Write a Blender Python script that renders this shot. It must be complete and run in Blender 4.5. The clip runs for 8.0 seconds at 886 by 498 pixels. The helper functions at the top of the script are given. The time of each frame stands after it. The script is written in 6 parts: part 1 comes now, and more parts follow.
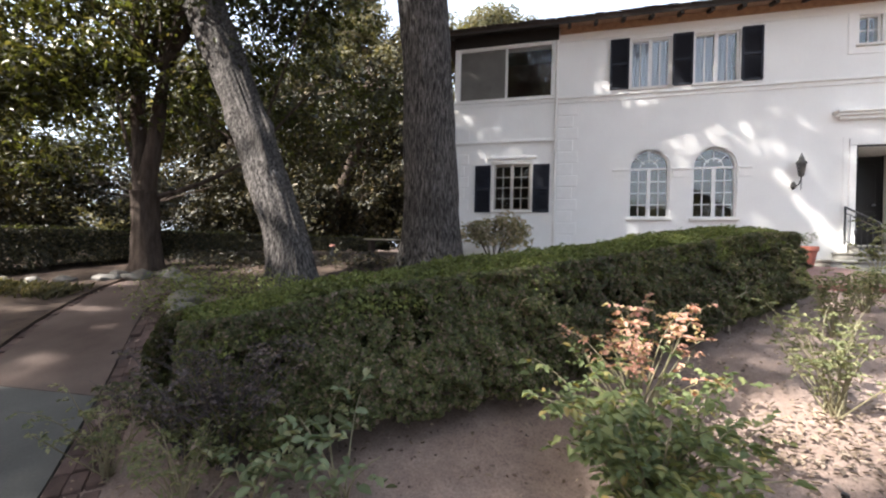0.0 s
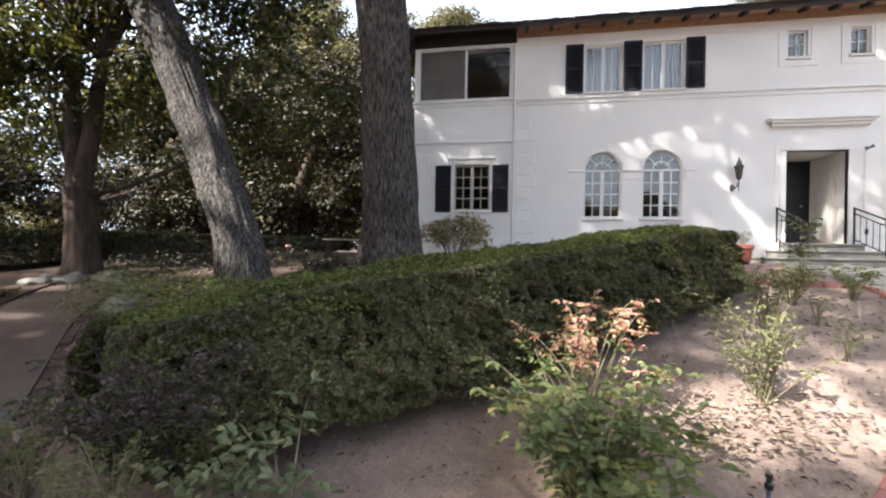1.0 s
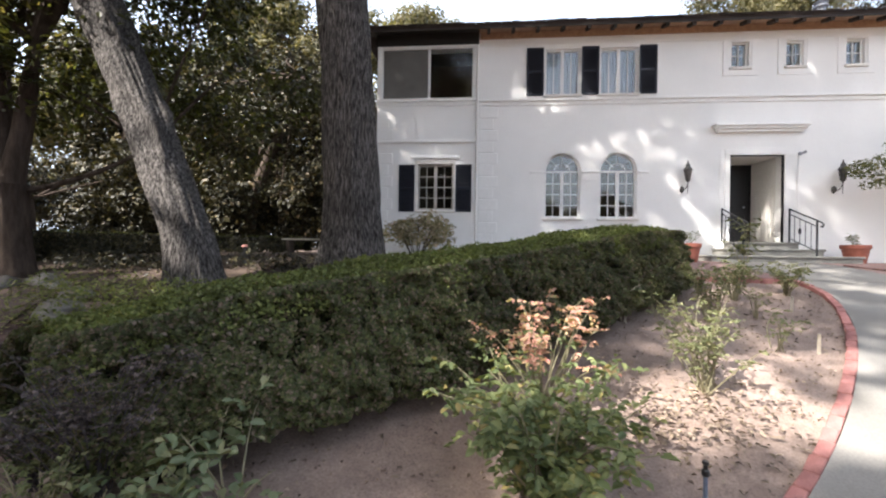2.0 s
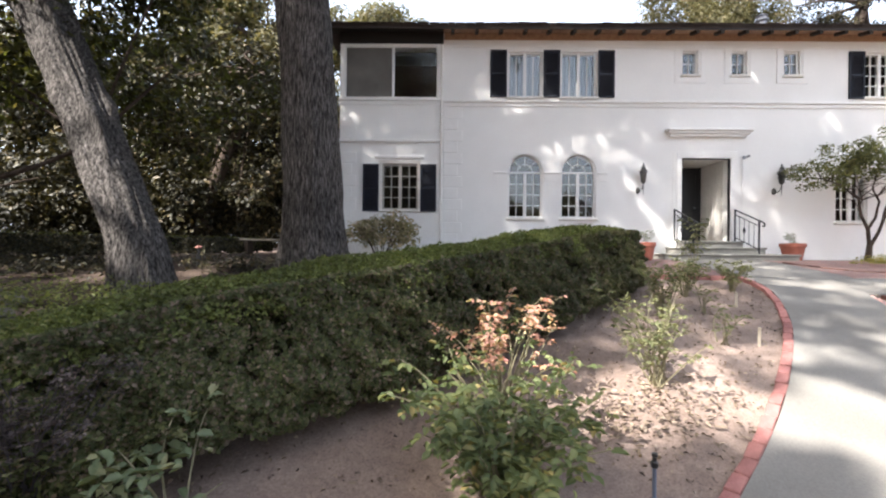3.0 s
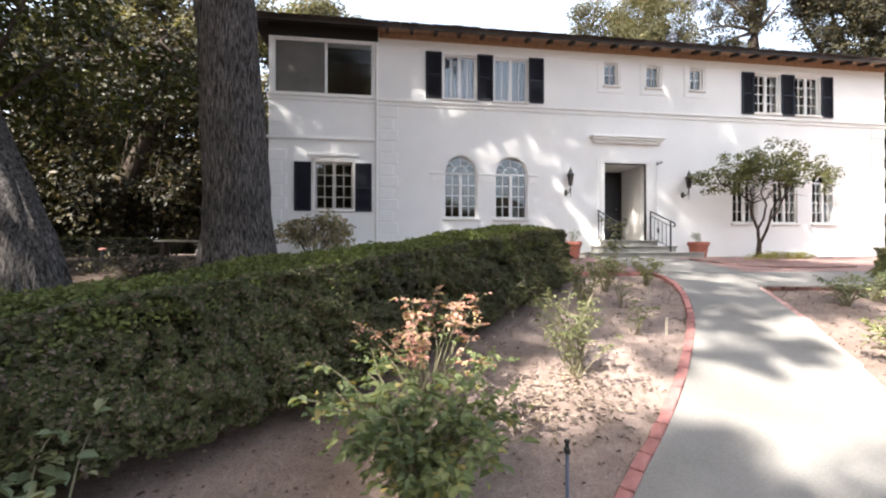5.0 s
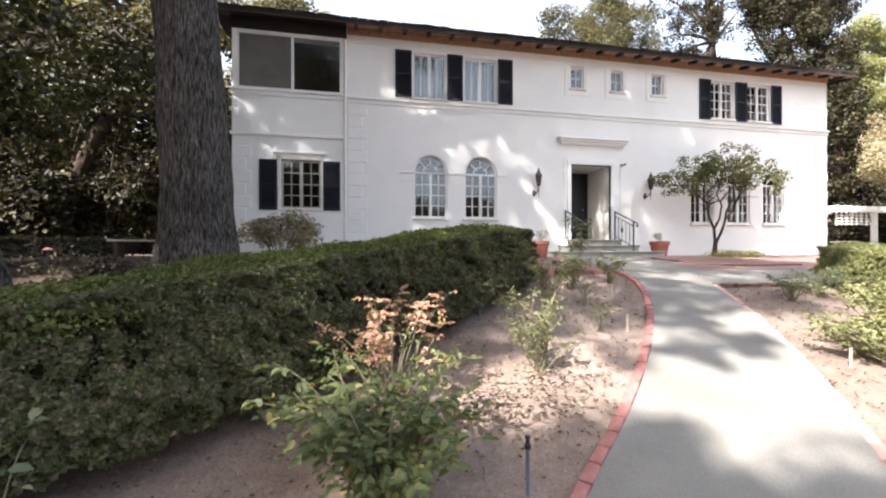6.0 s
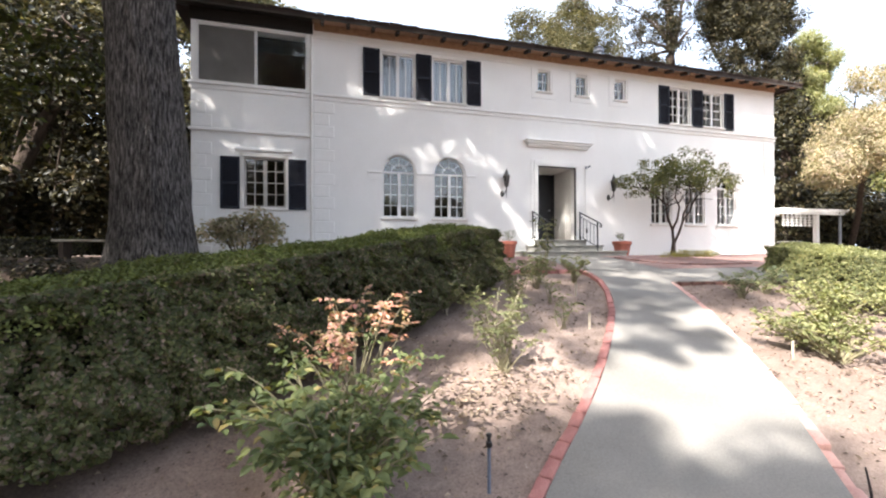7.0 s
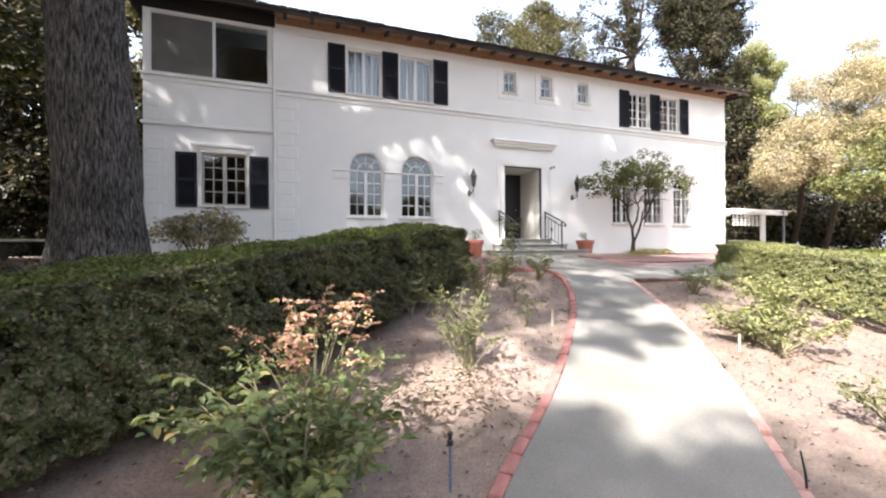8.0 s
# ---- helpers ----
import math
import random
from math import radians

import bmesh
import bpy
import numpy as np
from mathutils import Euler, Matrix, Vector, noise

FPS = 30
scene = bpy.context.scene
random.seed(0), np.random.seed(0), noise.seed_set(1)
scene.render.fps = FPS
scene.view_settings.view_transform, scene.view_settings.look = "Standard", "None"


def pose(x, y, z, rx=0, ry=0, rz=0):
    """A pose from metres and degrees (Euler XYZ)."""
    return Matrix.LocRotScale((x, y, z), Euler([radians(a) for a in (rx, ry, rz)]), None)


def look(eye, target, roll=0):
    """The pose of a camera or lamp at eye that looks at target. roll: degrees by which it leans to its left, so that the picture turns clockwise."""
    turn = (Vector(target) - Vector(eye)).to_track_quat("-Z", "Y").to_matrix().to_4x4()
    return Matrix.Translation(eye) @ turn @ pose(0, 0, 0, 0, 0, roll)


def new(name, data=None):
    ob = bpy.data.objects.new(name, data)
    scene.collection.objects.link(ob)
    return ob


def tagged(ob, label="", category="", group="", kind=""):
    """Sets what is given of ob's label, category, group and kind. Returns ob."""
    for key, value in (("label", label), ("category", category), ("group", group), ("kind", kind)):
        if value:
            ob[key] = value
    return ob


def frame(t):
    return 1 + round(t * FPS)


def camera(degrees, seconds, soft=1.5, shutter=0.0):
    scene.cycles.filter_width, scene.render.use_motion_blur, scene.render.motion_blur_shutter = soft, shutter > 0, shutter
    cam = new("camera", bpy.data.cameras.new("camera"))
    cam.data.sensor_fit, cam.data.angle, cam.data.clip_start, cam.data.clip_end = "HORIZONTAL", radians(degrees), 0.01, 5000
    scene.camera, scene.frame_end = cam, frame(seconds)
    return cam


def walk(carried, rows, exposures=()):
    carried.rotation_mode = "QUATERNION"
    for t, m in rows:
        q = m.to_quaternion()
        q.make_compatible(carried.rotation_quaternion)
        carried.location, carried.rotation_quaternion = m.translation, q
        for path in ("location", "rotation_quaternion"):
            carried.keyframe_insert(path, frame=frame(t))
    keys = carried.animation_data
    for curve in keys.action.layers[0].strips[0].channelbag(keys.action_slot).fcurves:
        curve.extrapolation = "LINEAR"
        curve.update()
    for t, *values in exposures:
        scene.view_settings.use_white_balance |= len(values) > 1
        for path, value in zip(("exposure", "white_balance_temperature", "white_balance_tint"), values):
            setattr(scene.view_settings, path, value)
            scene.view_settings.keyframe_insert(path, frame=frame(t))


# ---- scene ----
cam = camera(94.9, 8.0, soft=2.15)
PATH = [
    (0, (-6.412, -10.933, 0.237), (-6.923, -9.0, 0.231), 1.3),
    (0.5, (-6.375, -10.91, 0.227), (-6.8, -8.956, 0.226), 1.1),
    (1, (-6.331, -10.89, 0.226), (-6.67, -8.919, 0.225), 1.0),
    (1.5, (-6.285, -10.878, 0.228), (-6.544, -8.894, 0.227), 0.9),
    (3, (-6.195, -10.843, 0.241), (-6.212, -8.843, 0.239), 0.5),
    (3.5, (-6.153, -10.828, 0.229), (-6.098, -8.829, 0.231), 0.4),
    (4, (-6.124, -10.825, 0.222), (-5.998, -8.829, 0.226), 0.4),
    (4.5, (-6.09, -10.821, 0.217), (-5.892, -8.83, 0.223), 0.2),
    (6, (-5.989, -10.823, 0.206), (-5.589, -8.864, 0.211), -0.1),
    (6.5, (-5.958, -10.822, 0.201), (-5.49, -8.878, 0.207), -0.1),
    (7, (-5.929, -10.825, 0.2), (-5.391, -8.899, 0.206), -0.2),
    (7.5, (-5.901, -10.824, 0.193), (-5.292, -8.919, 0.197), -0.3),
    (8, (-5.874, -10.83, 0.196), (-5.193, -8.949, 0.198), -0.4),
]
walk(cam, [(t, look(eye, target, roll)) for t, eye, target, roll in PATH], exposures=[(0.0, 2.14), (8.0, 2.17)])

# ---- light ----
SUN_RAY = Vector((0.56, 0.44, -0.70)).normalized()
world = bpy.data.worlds.new("sky")
scene.world = world
world.use_nodes = True
wn = world.node_tree
sky = wn.nodes.new("ShaderNodeTexSky")
sky.sky_type = "NISHITA"
sky.sun_disc = False
sky.sun_elevation = math.asin(-SUN_RAY.z)
sky.sun_rotation = math.atan2(-SUN_RAY.x, -SUN_RAY.y)
sky.air_density, sky.dust_density, sky.ozone_density = 1.0, 6.0, 1.0
haze = wn.nodes.new("ShaderNodeMix")
haze.data_type = "RGBA"
haze.inputs[0].default_value, haze.inputs[7].default_value = 0.5, (4.8, 5.4, 6.4, 1)
wn.links.new(sky.outputs[0], haze.inputs[6])
wn.links.new(haze.outputs[2], wn.nodes["Background"].inputs[0])
wn.nodes["Background"].inputs[1].default_value = 0.121
sun = new("sun", bpy.data.lights.new("sun", "SUN"))
sun.data.energy, sun.data.angle, sun.data.color = 5.0, radians(0.9), (1.0, 0.95, 0.895)
sun.rotation_mode = "QUATERNION"
sun.rotation_quaternion = SUN_RAY.to_track_quat("-Z", "Y")
sun.location = (-12, -14, 25)


# ---- materials ----
def nodes_of(name):
    m = bpy.data.materials.new(name)
    m.use_nodes = True
    nt = m.node_tree
    return m, nt, nt.nodes["Principled BSDF"]


def ramp(nt, fac, stops):
    r = nt.nodes.new("ShaderNodeValToRGB")
    while len(r.color_ramp.elements) < len(stops):
        r.color_ramp.elements.new(0.5)
    for e, (p, c) in zip(r.color_ramp.elements, stops):
        e.position, e.color = p, (*c, 1)
    nt.links.new(fac, r.inputs[0])
    return r.outputs[0]


def noise_tex(nt, scale, detail=5, rough=0.6, stretch=None, coord="Object"):
    n = nt.nodes.new("ShaderNodeTexNoise")
    n.inputs["Scale"].default_value, n.inputs["Detail"].default_value, n.inputs["Roughness"].default_value = scale, detail, rough
    c = nt.nodes.new("ShaderNodeTexCoord")
    if stretch:
        mp = nt.nodes.new("ShaderNodeMapping")
        mp.inputs["Scale"].default_value = stretch
        nt.links.new(c.outputs[coord], mp.inputs[0])
        nt.links.new(mp.outputs[0], n.inputs["Vector"])
    else:
        nt.links.new(c.outputs[coord], n.inputs["Vector"])
    return n.outputs["Fac"]


def mixed(nt, mode, fac, a, b):
    m = nt.nodes.new("ShaderNodeMix")
    m.data_type, m.blend_type = "RGBA", mode
    for sock, v in ((m.inputs[0], fac), (m.inputs[6], a), (m.inputs[7], b)):
        if hasattr(v, "is_linked"):
            nt.links.new(v, sock)
        elif isinstance(v, tuple):
            sock.default_value = (*v, 1)
        else:
            sock.default_value = v
    return m.outputs[2]


def bump(nt, bsdf, height, strength, dist):
    b = nt.nodes.new("ShaderNodeBump")
    b.inputs["Strength"].default_value, b.inputs["Distance"].default_value = strength, dist
    nt.links.new(height, b.inputs["Height"])
    nt.links.new(b.outputs[0], bsdf.inputs["Normal"])


def surface(name, dark, light, big=1.0, fine=40.0, rough=0.8, relief=0.4, dist=0.01, stretch=None, metal=0.0, piece=0.0):
    """Two scales of tone, a fine relief; piece: tone change from one object to the next."""
    m, nt, p = nodes_of(name)
    a = noise_tex(nt, big, 4, 0.6, stretch)
    b = noise_tex(nt, fine, 6, 0.65, stretch)
    col = ramp(nt, a, [(0.32, dark), (0.68, light)])
    tone = ramp(nt, b, [(0.3, (0.72, 0.72, 0.72)), (0.7, (1.12, 1.12, 1.12))])
    col = mixed(nt, "MULTIPLY", 0.8, col, tone)
    if piece:
        oi = nt.nodes.new("ShaderNodeObjectInfo")
        v = ramp(nt, oi.outputs["Random"], [(0, (1 - piece, 1 - piece, 1 - piece)), (1, (1 + piece, 1 + piece, 1 + piece))])
        col = mixed(nt, "MULTIPLY", 1.0, col, v)
    nt.links.new(col, p.inputs["Base Color"])
    p.inputs["Roughness"].default_value, p.inputs["Metallic"].default_value = rough, metal
    if rough >= 0.85:
        p.inputs["Specular IOR Level"].default_value = 0.12
    bump(nt, p, b, relief, dist)
    return m


def leafy(name, stops, rough=0.45, through_light=0.35):
    """Leaves: a tone for each, light passing through the blade."""
    m, nt, p = nodes_of(name)
    g = nt.nodes.new("ShaderNodeNewGeometry")
    col = ramp(nt, g.outputs["Random Per Island"], stops)
    big = noise_tex(nt, 1.3, 3)
    tone = ramp(nt, big, [(0.3, (0.7, 0.7, 0.7)), (0.7, (1.25, 1.2, 1.05))])
    col = mixed(nt, "MULTIPLY", 1.0, col, tone)
    nt.links.new(col, p.inputs["Base Color"])
    p.inputs["Roughness"].default_value = rough
    p.inputs["Specular IOR Level"].default_value = 0.2
    tr = nt.nodes.new("ShaderNodeBsdfTranslucent")
    nt.links.new(mixed(nt, "MULTIPLY", 1.0, col, (1.3, 1.25, 0.6)), tr.inputs[0])
    mx = nt.nodes.new("ShaderNodeMixShader")
    mx.inputs[0].default_value = through_light
    nt.links.new(p.outputs[0], mx.inputs[1])
    nt.links.new(tr.outputs[0], mx.inputs[2])
    nt.links.new(mx.outputs[0], nt.nodes["Material Output"].inputs[0])
    return m


STUCCO = surface("white_stucco", (0.79, 0.776, 0.75), (0.86, 0.847, 0.824), 0.7, 60, 0.9, 0.25, 0.004)
TRIM = surface("cream_trim_paint", (0.68, 0.65, 0.6), (0.76, 0.73, 0.68), 2, 50, 0.6, 0.1, 0.002)
WHITE = surface("white_window_paint", (0.7, 0.69, 0.67), (0.8, 0.79, 0.77), 3, 60, 0.5, 0.1, 0.002)
SHUTTER = surface("navy_black_shutter_paint", (0.008, 0.010, 0.018), (0.014, 0.017, 0.03), 3, 50, 0.75, 0.15, 0.002)
BLACK = surface("black_paint", (0.005, 0.005, 0.006), (0.011, 0.011, 0.012), 3, 60, 0.4, 0.1, 0.002)
IRON = surface("wrought_iron", (0.012, 0.012, 0.014), (0.03, 0.03, 0.032), 8, 80, 0.5, 0.3, 0.002, metal=0.4)
DARKWOOD = surface("dark_stained_timber", (0.018, 0.013, 0.01), (0.04, 0.028, 0.02), 1.5, 40, 0.75, 0.4, 0.005, (1, 8, 8))
BLACKWOOD = surface("near_black_timber", (0.007, 0.006, 0.005), (0.016, 0.012, 0.010), 1.5, 40, 0.8, 0.4, 0.005, (1, 8, 8))
SOFFIT = surface("ochre_soffit_boards", (0.29, 0.17, 0.105), (0.42, 0.265, 0.165), 1.5, 30, 0.8, 0.3, 0.004, (6, 1, 6))
ROOFING = surface("brown_roof_shingle", (0.028, 0.021, 0.018), (0.05, 0.037, 0.031), 2, 25, 0.9, 0.8, 0.02)
CONCRETE = surface("worn_concrete", (0.165, 0.155, 0.14), (0.225, 0.213, 0.195), 0.8, 70, 0.9, 0.3, 0.004)
# brown leaf stain, darkened further to carry the shade of the trees
OLDPATH = surface("stained_shaded_concrete", (0.052, 0.037, 0.031), (0.1, 0.076, 0.065), 0.8, 60, 0.9, 0.3, 0.004)
STONE = surface("grey_step_stone", (0.17, 0.165, 0.147), (0.29, 0.28, 0.255), 1.5, 40, 0.85, 0.5, 0.006)
REDBRICK = surface("red_painted_edging", (0.24, 0.1, 0.09), (0.34, 0.165, 0.15), 5, 60, 0.85, 0.5, 0.006, piece=0.18)
DUSTYBRICK = surface("dusty_faded_brick", (0.36, 0.2, 0.175), (0.47, 0.3, 0.265), 4, 60, 0.9, 0.5, 0.006, piece=0.2)
# leaf mulch, its dark tone standing in for tree shade
SHADE_MULCH = surface("shade_toned_mulch", (0.03, 0.021, 0.017), (0.085, 0.062, 0.048), 2.5, 35, 0.95, 0.9, 0.02)
BRONZE = surface("weathered_bronze", (0.05, 0.048, 0.045), (0.11, 0.105, 0.10), 8, 60, 0.55, 0.3, 0.002, metal=0.3)
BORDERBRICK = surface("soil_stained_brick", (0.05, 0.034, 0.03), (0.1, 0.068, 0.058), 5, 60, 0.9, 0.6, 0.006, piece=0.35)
# plain grey concrete, toned down for the shade it lies in
SLAB = surface("grey_shaded_concrete", (0.05, 0.05, 0.046), (0.088, 0.087, 0.08), 0.9, 60, 0.9, 0.3, 0.004)
DARKBRICK = surface("dark_red_brick", (0.07, 0.036, 0.03), (0.145, 0.075, 0.062), 5, 60, 0.9, 0.6, 0.006, piece=0.3)
TERRACOTTA = surface("terracotta", (0.28, 0.085, 0.055), (0.37, 0.125, 0.085), 5, 50, 0.8, 0.3, 0.003)
BARK, nt, p = nodes_of("grey_oak_bark")
furrow = noise_tex(nt, 13, 6, 0.66, (2.8, 2.8, 0.4))
patch = noise_tex(nt, 1.1, 4, 0.6)
flake = noise_tex(nt, 38, 6, 0.72, (1, 1, 0.35))
col = ramp(nt, furrow, [(0.38, (0.016, 0.014, 0.013)), (0.47, (0.066, 0.061, 0.058)), (0.56, (0.118, 0.109, 0.104)), (0.68, (0.21, 0.197, 0.19))])
col = mixed(nt, "MULTIPLY", 0.85, col, ramp(nt, patch, [(0.35, (0.68, 0.66, 0.64)), (0.7, (1.3, 1.26, 1.22))]))
col = mixed(nt, "MULTIPLY", 0.9, col, ramp(nt, flake, [(0.34, (0.42, 0.42, 0.42)), (0.5, (0.95, 0.95, 0.95)), (0.68, (1.35, 1.35, 1.35))]))
nt.links.new(col, p.inputs["Base Color"])
p.inputs["Roughness"].default_value = 0.95
p.inputs["Specular IOR Level"].default_value = 0.15
bump(nt, p, furrow, 1.0, 0.06)
DARKBARK = surface("brown_bark", (0.032, 0.024, 0.019), (0.085, 0.064, 0.052), 5, 30, 0.95, 0.9, 0.02, (2, 2, 0.4))
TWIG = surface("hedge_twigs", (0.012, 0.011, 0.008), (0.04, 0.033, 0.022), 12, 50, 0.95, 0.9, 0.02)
DEADTWIG = surface("purplish_dead_twig", (0.036, 0.03, 0.032), (0.1, 0.086, 0.088), 9, 60, 0.9, 0.4, 0.004)
CANE = surface("green_brown_cane", (0.11, 0.10, 0.05), (0.24, 0.21, 0.13), 8, 60, 0.7, 0.3, 0.003)
DRYCANE = surface("pale_dry_cane", (0.3, 0.26, 0.2), (0.45, 0.4, 0.32), 8, 60, 0.8, 0.3, 0.003)
ROCK = surface("pale_field_stone", (0.10, 0.093, 0.083), (0.21, 0.198, 0.18), 3, 30, 0.9, 0.7, 0.02, piece=0.2)
GALV = surface("grey_painted_metal", (0.2, 0.21, 0.24), (0.3, 0.31, 0.34), 6, 60, 0.5, 0.2, 0.002, metal=0.3)
STAKE = surface("blue_grey_plastic", (0.09, 0.11, 0.16), (0.14, 0.17, 0.23), 6, 60, 0.5, 0.1, 0.002)
TAUPE = surface("taupe_window_paint", (0.36, 0.33, 0.29), (0.46, 0.42, 0.38), 3, 60, 0.6, 0.1, 0.002)
# plaster darkened so that the rooms look dim behind the glass
INSIDE = surface("dim_interior_plaster", (0.07, 0.055, 0.045), (0.11, 0.085, 0.07), 1, 30, 0.9, 0.1, 0.002)
CURTAIN = surface("pale_blue_curtain", (0.36, 0.4, 0.45), (0.44, 0.475, 0.53), 1, 20, 0.9, 0.2, 0.005, (20, 1, 1))
SCREEN = surface("grey_insect_screen", (0.1, 0.095, 0.085), (0.14, 0.13, 0.12), 2, 400, 0.8, 0.1, 0.001)
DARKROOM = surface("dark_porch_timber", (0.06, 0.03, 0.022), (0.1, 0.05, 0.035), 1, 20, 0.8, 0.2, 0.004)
REDCAP = surface("faded_red_plastic", (0.42, 0.16, 0.13), (0.52, 0.24, 0.2), 6, 50, 0.5, 0.1, 0.002)
CARPAINT = surface("white_car_paint", (0.7, 0.7, 0.7), (0.8, 0.8, 0.8), 3, 50, 0.3, 0.02, 0.001)
LITTERSOIL, nt, p = nodes_of("dry_garden_soil")
big = noise_tex(nt, 0.35, 4)
mid = noise_tex(nt, 6, 6, 0.7)
fine = noise_tex(nt, 55, 7, 0.78)
col = ramp(nt, big, [(0.35, (0.178, 0.134, 0.113)), (0.65, (0.236, 0.182, 0.156))])
col = mixed(nt, "MULTIPLY", 0.9, col, ramp(nt, mid, [(0.3, (0.74, 0.72, 0.7)), (0.65, (1.1, 1.1, 1.1))]))
col = mixed(nt, "MULTIPLY", 0.9, col, ramp(nt, fine, [(0.34, (0.55, 0.53, 0.51)), (0.5, (1.0, 1.0, 1.0)), (0.66, (1.35, 1.32, 1.3))]))
nt.links.new(col, p.inputs["Base Color"])
p.inputs["Roughness"].default_value = 0.95
p.inputs["Specular IOR Level"].default_value = 0.12
bump(nt, p, mixed(nt, "ADD", 0.6, mid, fine), 0.55, 0.02)

GLASS, nt, p = nodes_of("window_glass")
p.inputs["Transmission Weight"].default_value, p.inputs["Roughness"].default_value, p.inputs["IOR"].default_value = 1.0, 0.0, 1.6
p.inputs["Base Color"].default_value = (0.93, 0.96, 0.96, 1)

PATIO, nt, p = nodes_of("brick_paving")
br = nt.nodes.new("ShaderNodeTexBrick")
tc = nt.nodes.new("ShaderNodeTexCoord")
nt.links.new(tc.outputs["Object"], br.inputs["Vector"])
br.inputs["Scale"].default_value = 1.0
br.inputs["Brick Width"].default_value, br.inputs["Row Height"].default_value, br.inputs["Mortar Size"].default_value = 0.21, 0.105, 0.006
for k, c in (("Color1", (0.27, 0.145, 0.12)), ("Color2", (0.2, 0.115, 0.1)), ("Mortar", (0.24, 0.2, 0.18))):
    br.inputs[k].default_value = (*c, 1)
nt.links.new(mixed(nt, "MULTIPLY", 0.7, br.outputs[0], ramp(nt, noise_tex(nt, 30), [(0.3, (0.6, 0.6, 0.6)), (0.7, (1.2, 1.2, 1.2))])), p.inputs["Base Color"])
p.inputs["Roughness"].default_value = 0.9

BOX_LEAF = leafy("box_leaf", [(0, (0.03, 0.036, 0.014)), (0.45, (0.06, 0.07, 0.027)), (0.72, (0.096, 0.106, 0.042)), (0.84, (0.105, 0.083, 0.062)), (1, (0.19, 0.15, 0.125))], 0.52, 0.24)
DEAD_LEAF = leafy("withered_box_leaf", [(0, (0.03, 0.024, 0.026)), (0.6, (0.07, 0.056, 0.06)), (1, (0.14, 0.115, 0.115))], 0.6, 0.15)
# lighter copy of the box leaf, with sunlight put into its tone
BOX_TOP = leafy("box_leaf_lit_tone", [(0, (0.066, 0.082, 0.026)), (0.6, (0.122, 0.148, 0.048)), (0.93, (0.175, 0.195, 0.07)), (1, (0.17, 0.14, 0.1))], 0.55, 0.28)
MAG_LEAF = leafy("magnolia_leaf", [(0, (0.018, 0.019, 0.008)), (0.6, (0.037, 0.039, 0.015)), (0.9, (0.07, 0.085, 0.027)), (1, (0.13, 0.11, 0.05))], 0.34, 0.42)
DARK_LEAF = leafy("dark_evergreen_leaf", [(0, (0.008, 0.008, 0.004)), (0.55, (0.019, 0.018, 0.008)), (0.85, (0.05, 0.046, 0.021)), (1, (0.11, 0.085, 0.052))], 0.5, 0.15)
OLIVE_LEAF = leafy("olive_green_leaf", [(0, (0.05, 0.05, 0.028)), (0.6, (0.092, 0.09, 0.05)), (1, (0.155, 0.135, 0.085))], 0.55, 0.35)
# next two leaf tones are brightened to carry strong sunlight
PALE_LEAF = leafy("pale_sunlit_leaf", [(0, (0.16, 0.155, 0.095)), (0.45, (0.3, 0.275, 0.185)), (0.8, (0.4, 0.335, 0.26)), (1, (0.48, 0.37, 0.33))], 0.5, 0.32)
SUN_LEAF = leafy("sunlit_yellow_green_leaf", [(0, (0.12, 0.14, 0.065)), (0.6, (0.21, 0.225, 0.11)), (1, (0.33, 0.32, 0.19))], 0.5, 0.35)
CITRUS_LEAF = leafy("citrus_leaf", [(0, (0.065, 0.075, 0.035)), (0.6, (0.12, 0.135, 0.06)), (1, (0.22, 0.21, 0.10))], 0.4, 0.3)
ROSE_LEAF = leafy("rose_leaf", [(0, (0.085, 0.115, 0.055)), (0.6, (0.145, 0.18, 0.085)), (0.9, (0.21, 0.235, 0.11)), (1, (0.31, 0.25, 0.11))], 0.5, 0.35)
ROSE_TIP = leafy("young_red_rose_leaf", [(0, (0.42, 0.2, 0.17)), (0.5, (0.54, 0.33, 0.28)), (0.8, (0.4, 0.35, 0.19)), (1, (0.56, 0.25, 0.25))], 0.5, 0.35)
PALE_ROSE = leafy("dusty_rose_leaf", [(0, (0.1, 0.118, 0.062)), (0.6, (0.155, 0.17, 0.092)), (1, (0.25, 0.245, 0.15))], 0.55, 0.32)
GREY_ROSE = leafy("grey_green_rose_leaf", [(0, (0.11, 0.145, 0.085)), (0.7, (0.17, 0.205, 0.13)), (1, (0.27, 0.27, 0.17))], 0.5, 0.3)
DRY_LEAF = leafy("dry_fallen_leaf", [(0, (0.07, 0.055, 0.045)), (0.6, (0.16, 0.125, 0.10)), (1, (0.34, 0.28, 0.235))], 0.7, 0.15)
CRUMB = leafy("soil_crumb", [(0, (0.05, 0.036, 0.028)), (0.6, (0.16, 0.12, 0.095)), (0.9, (0.26, 0.2, 0.165)), (1, (0.4, 0.34, 0.29))], 0.9, 0.05)
GRASS_LEAF = leafy("yellow_green_grass", [(0, (0.16, 0.17, 0.05)), (0.6, (0.28, 0.27, 0.09)), (1, (0.42, 0.36, 0.14))], 0.6, 0.35)
LAWN_LEAF = leafy("lawn_blade", [(0, (0.09, 0.13, 0.035)), (0.7, (0.16, 0.2, 0.06)), (1, (0.25, 0.26, 0.1))], 0.6, 0.3)


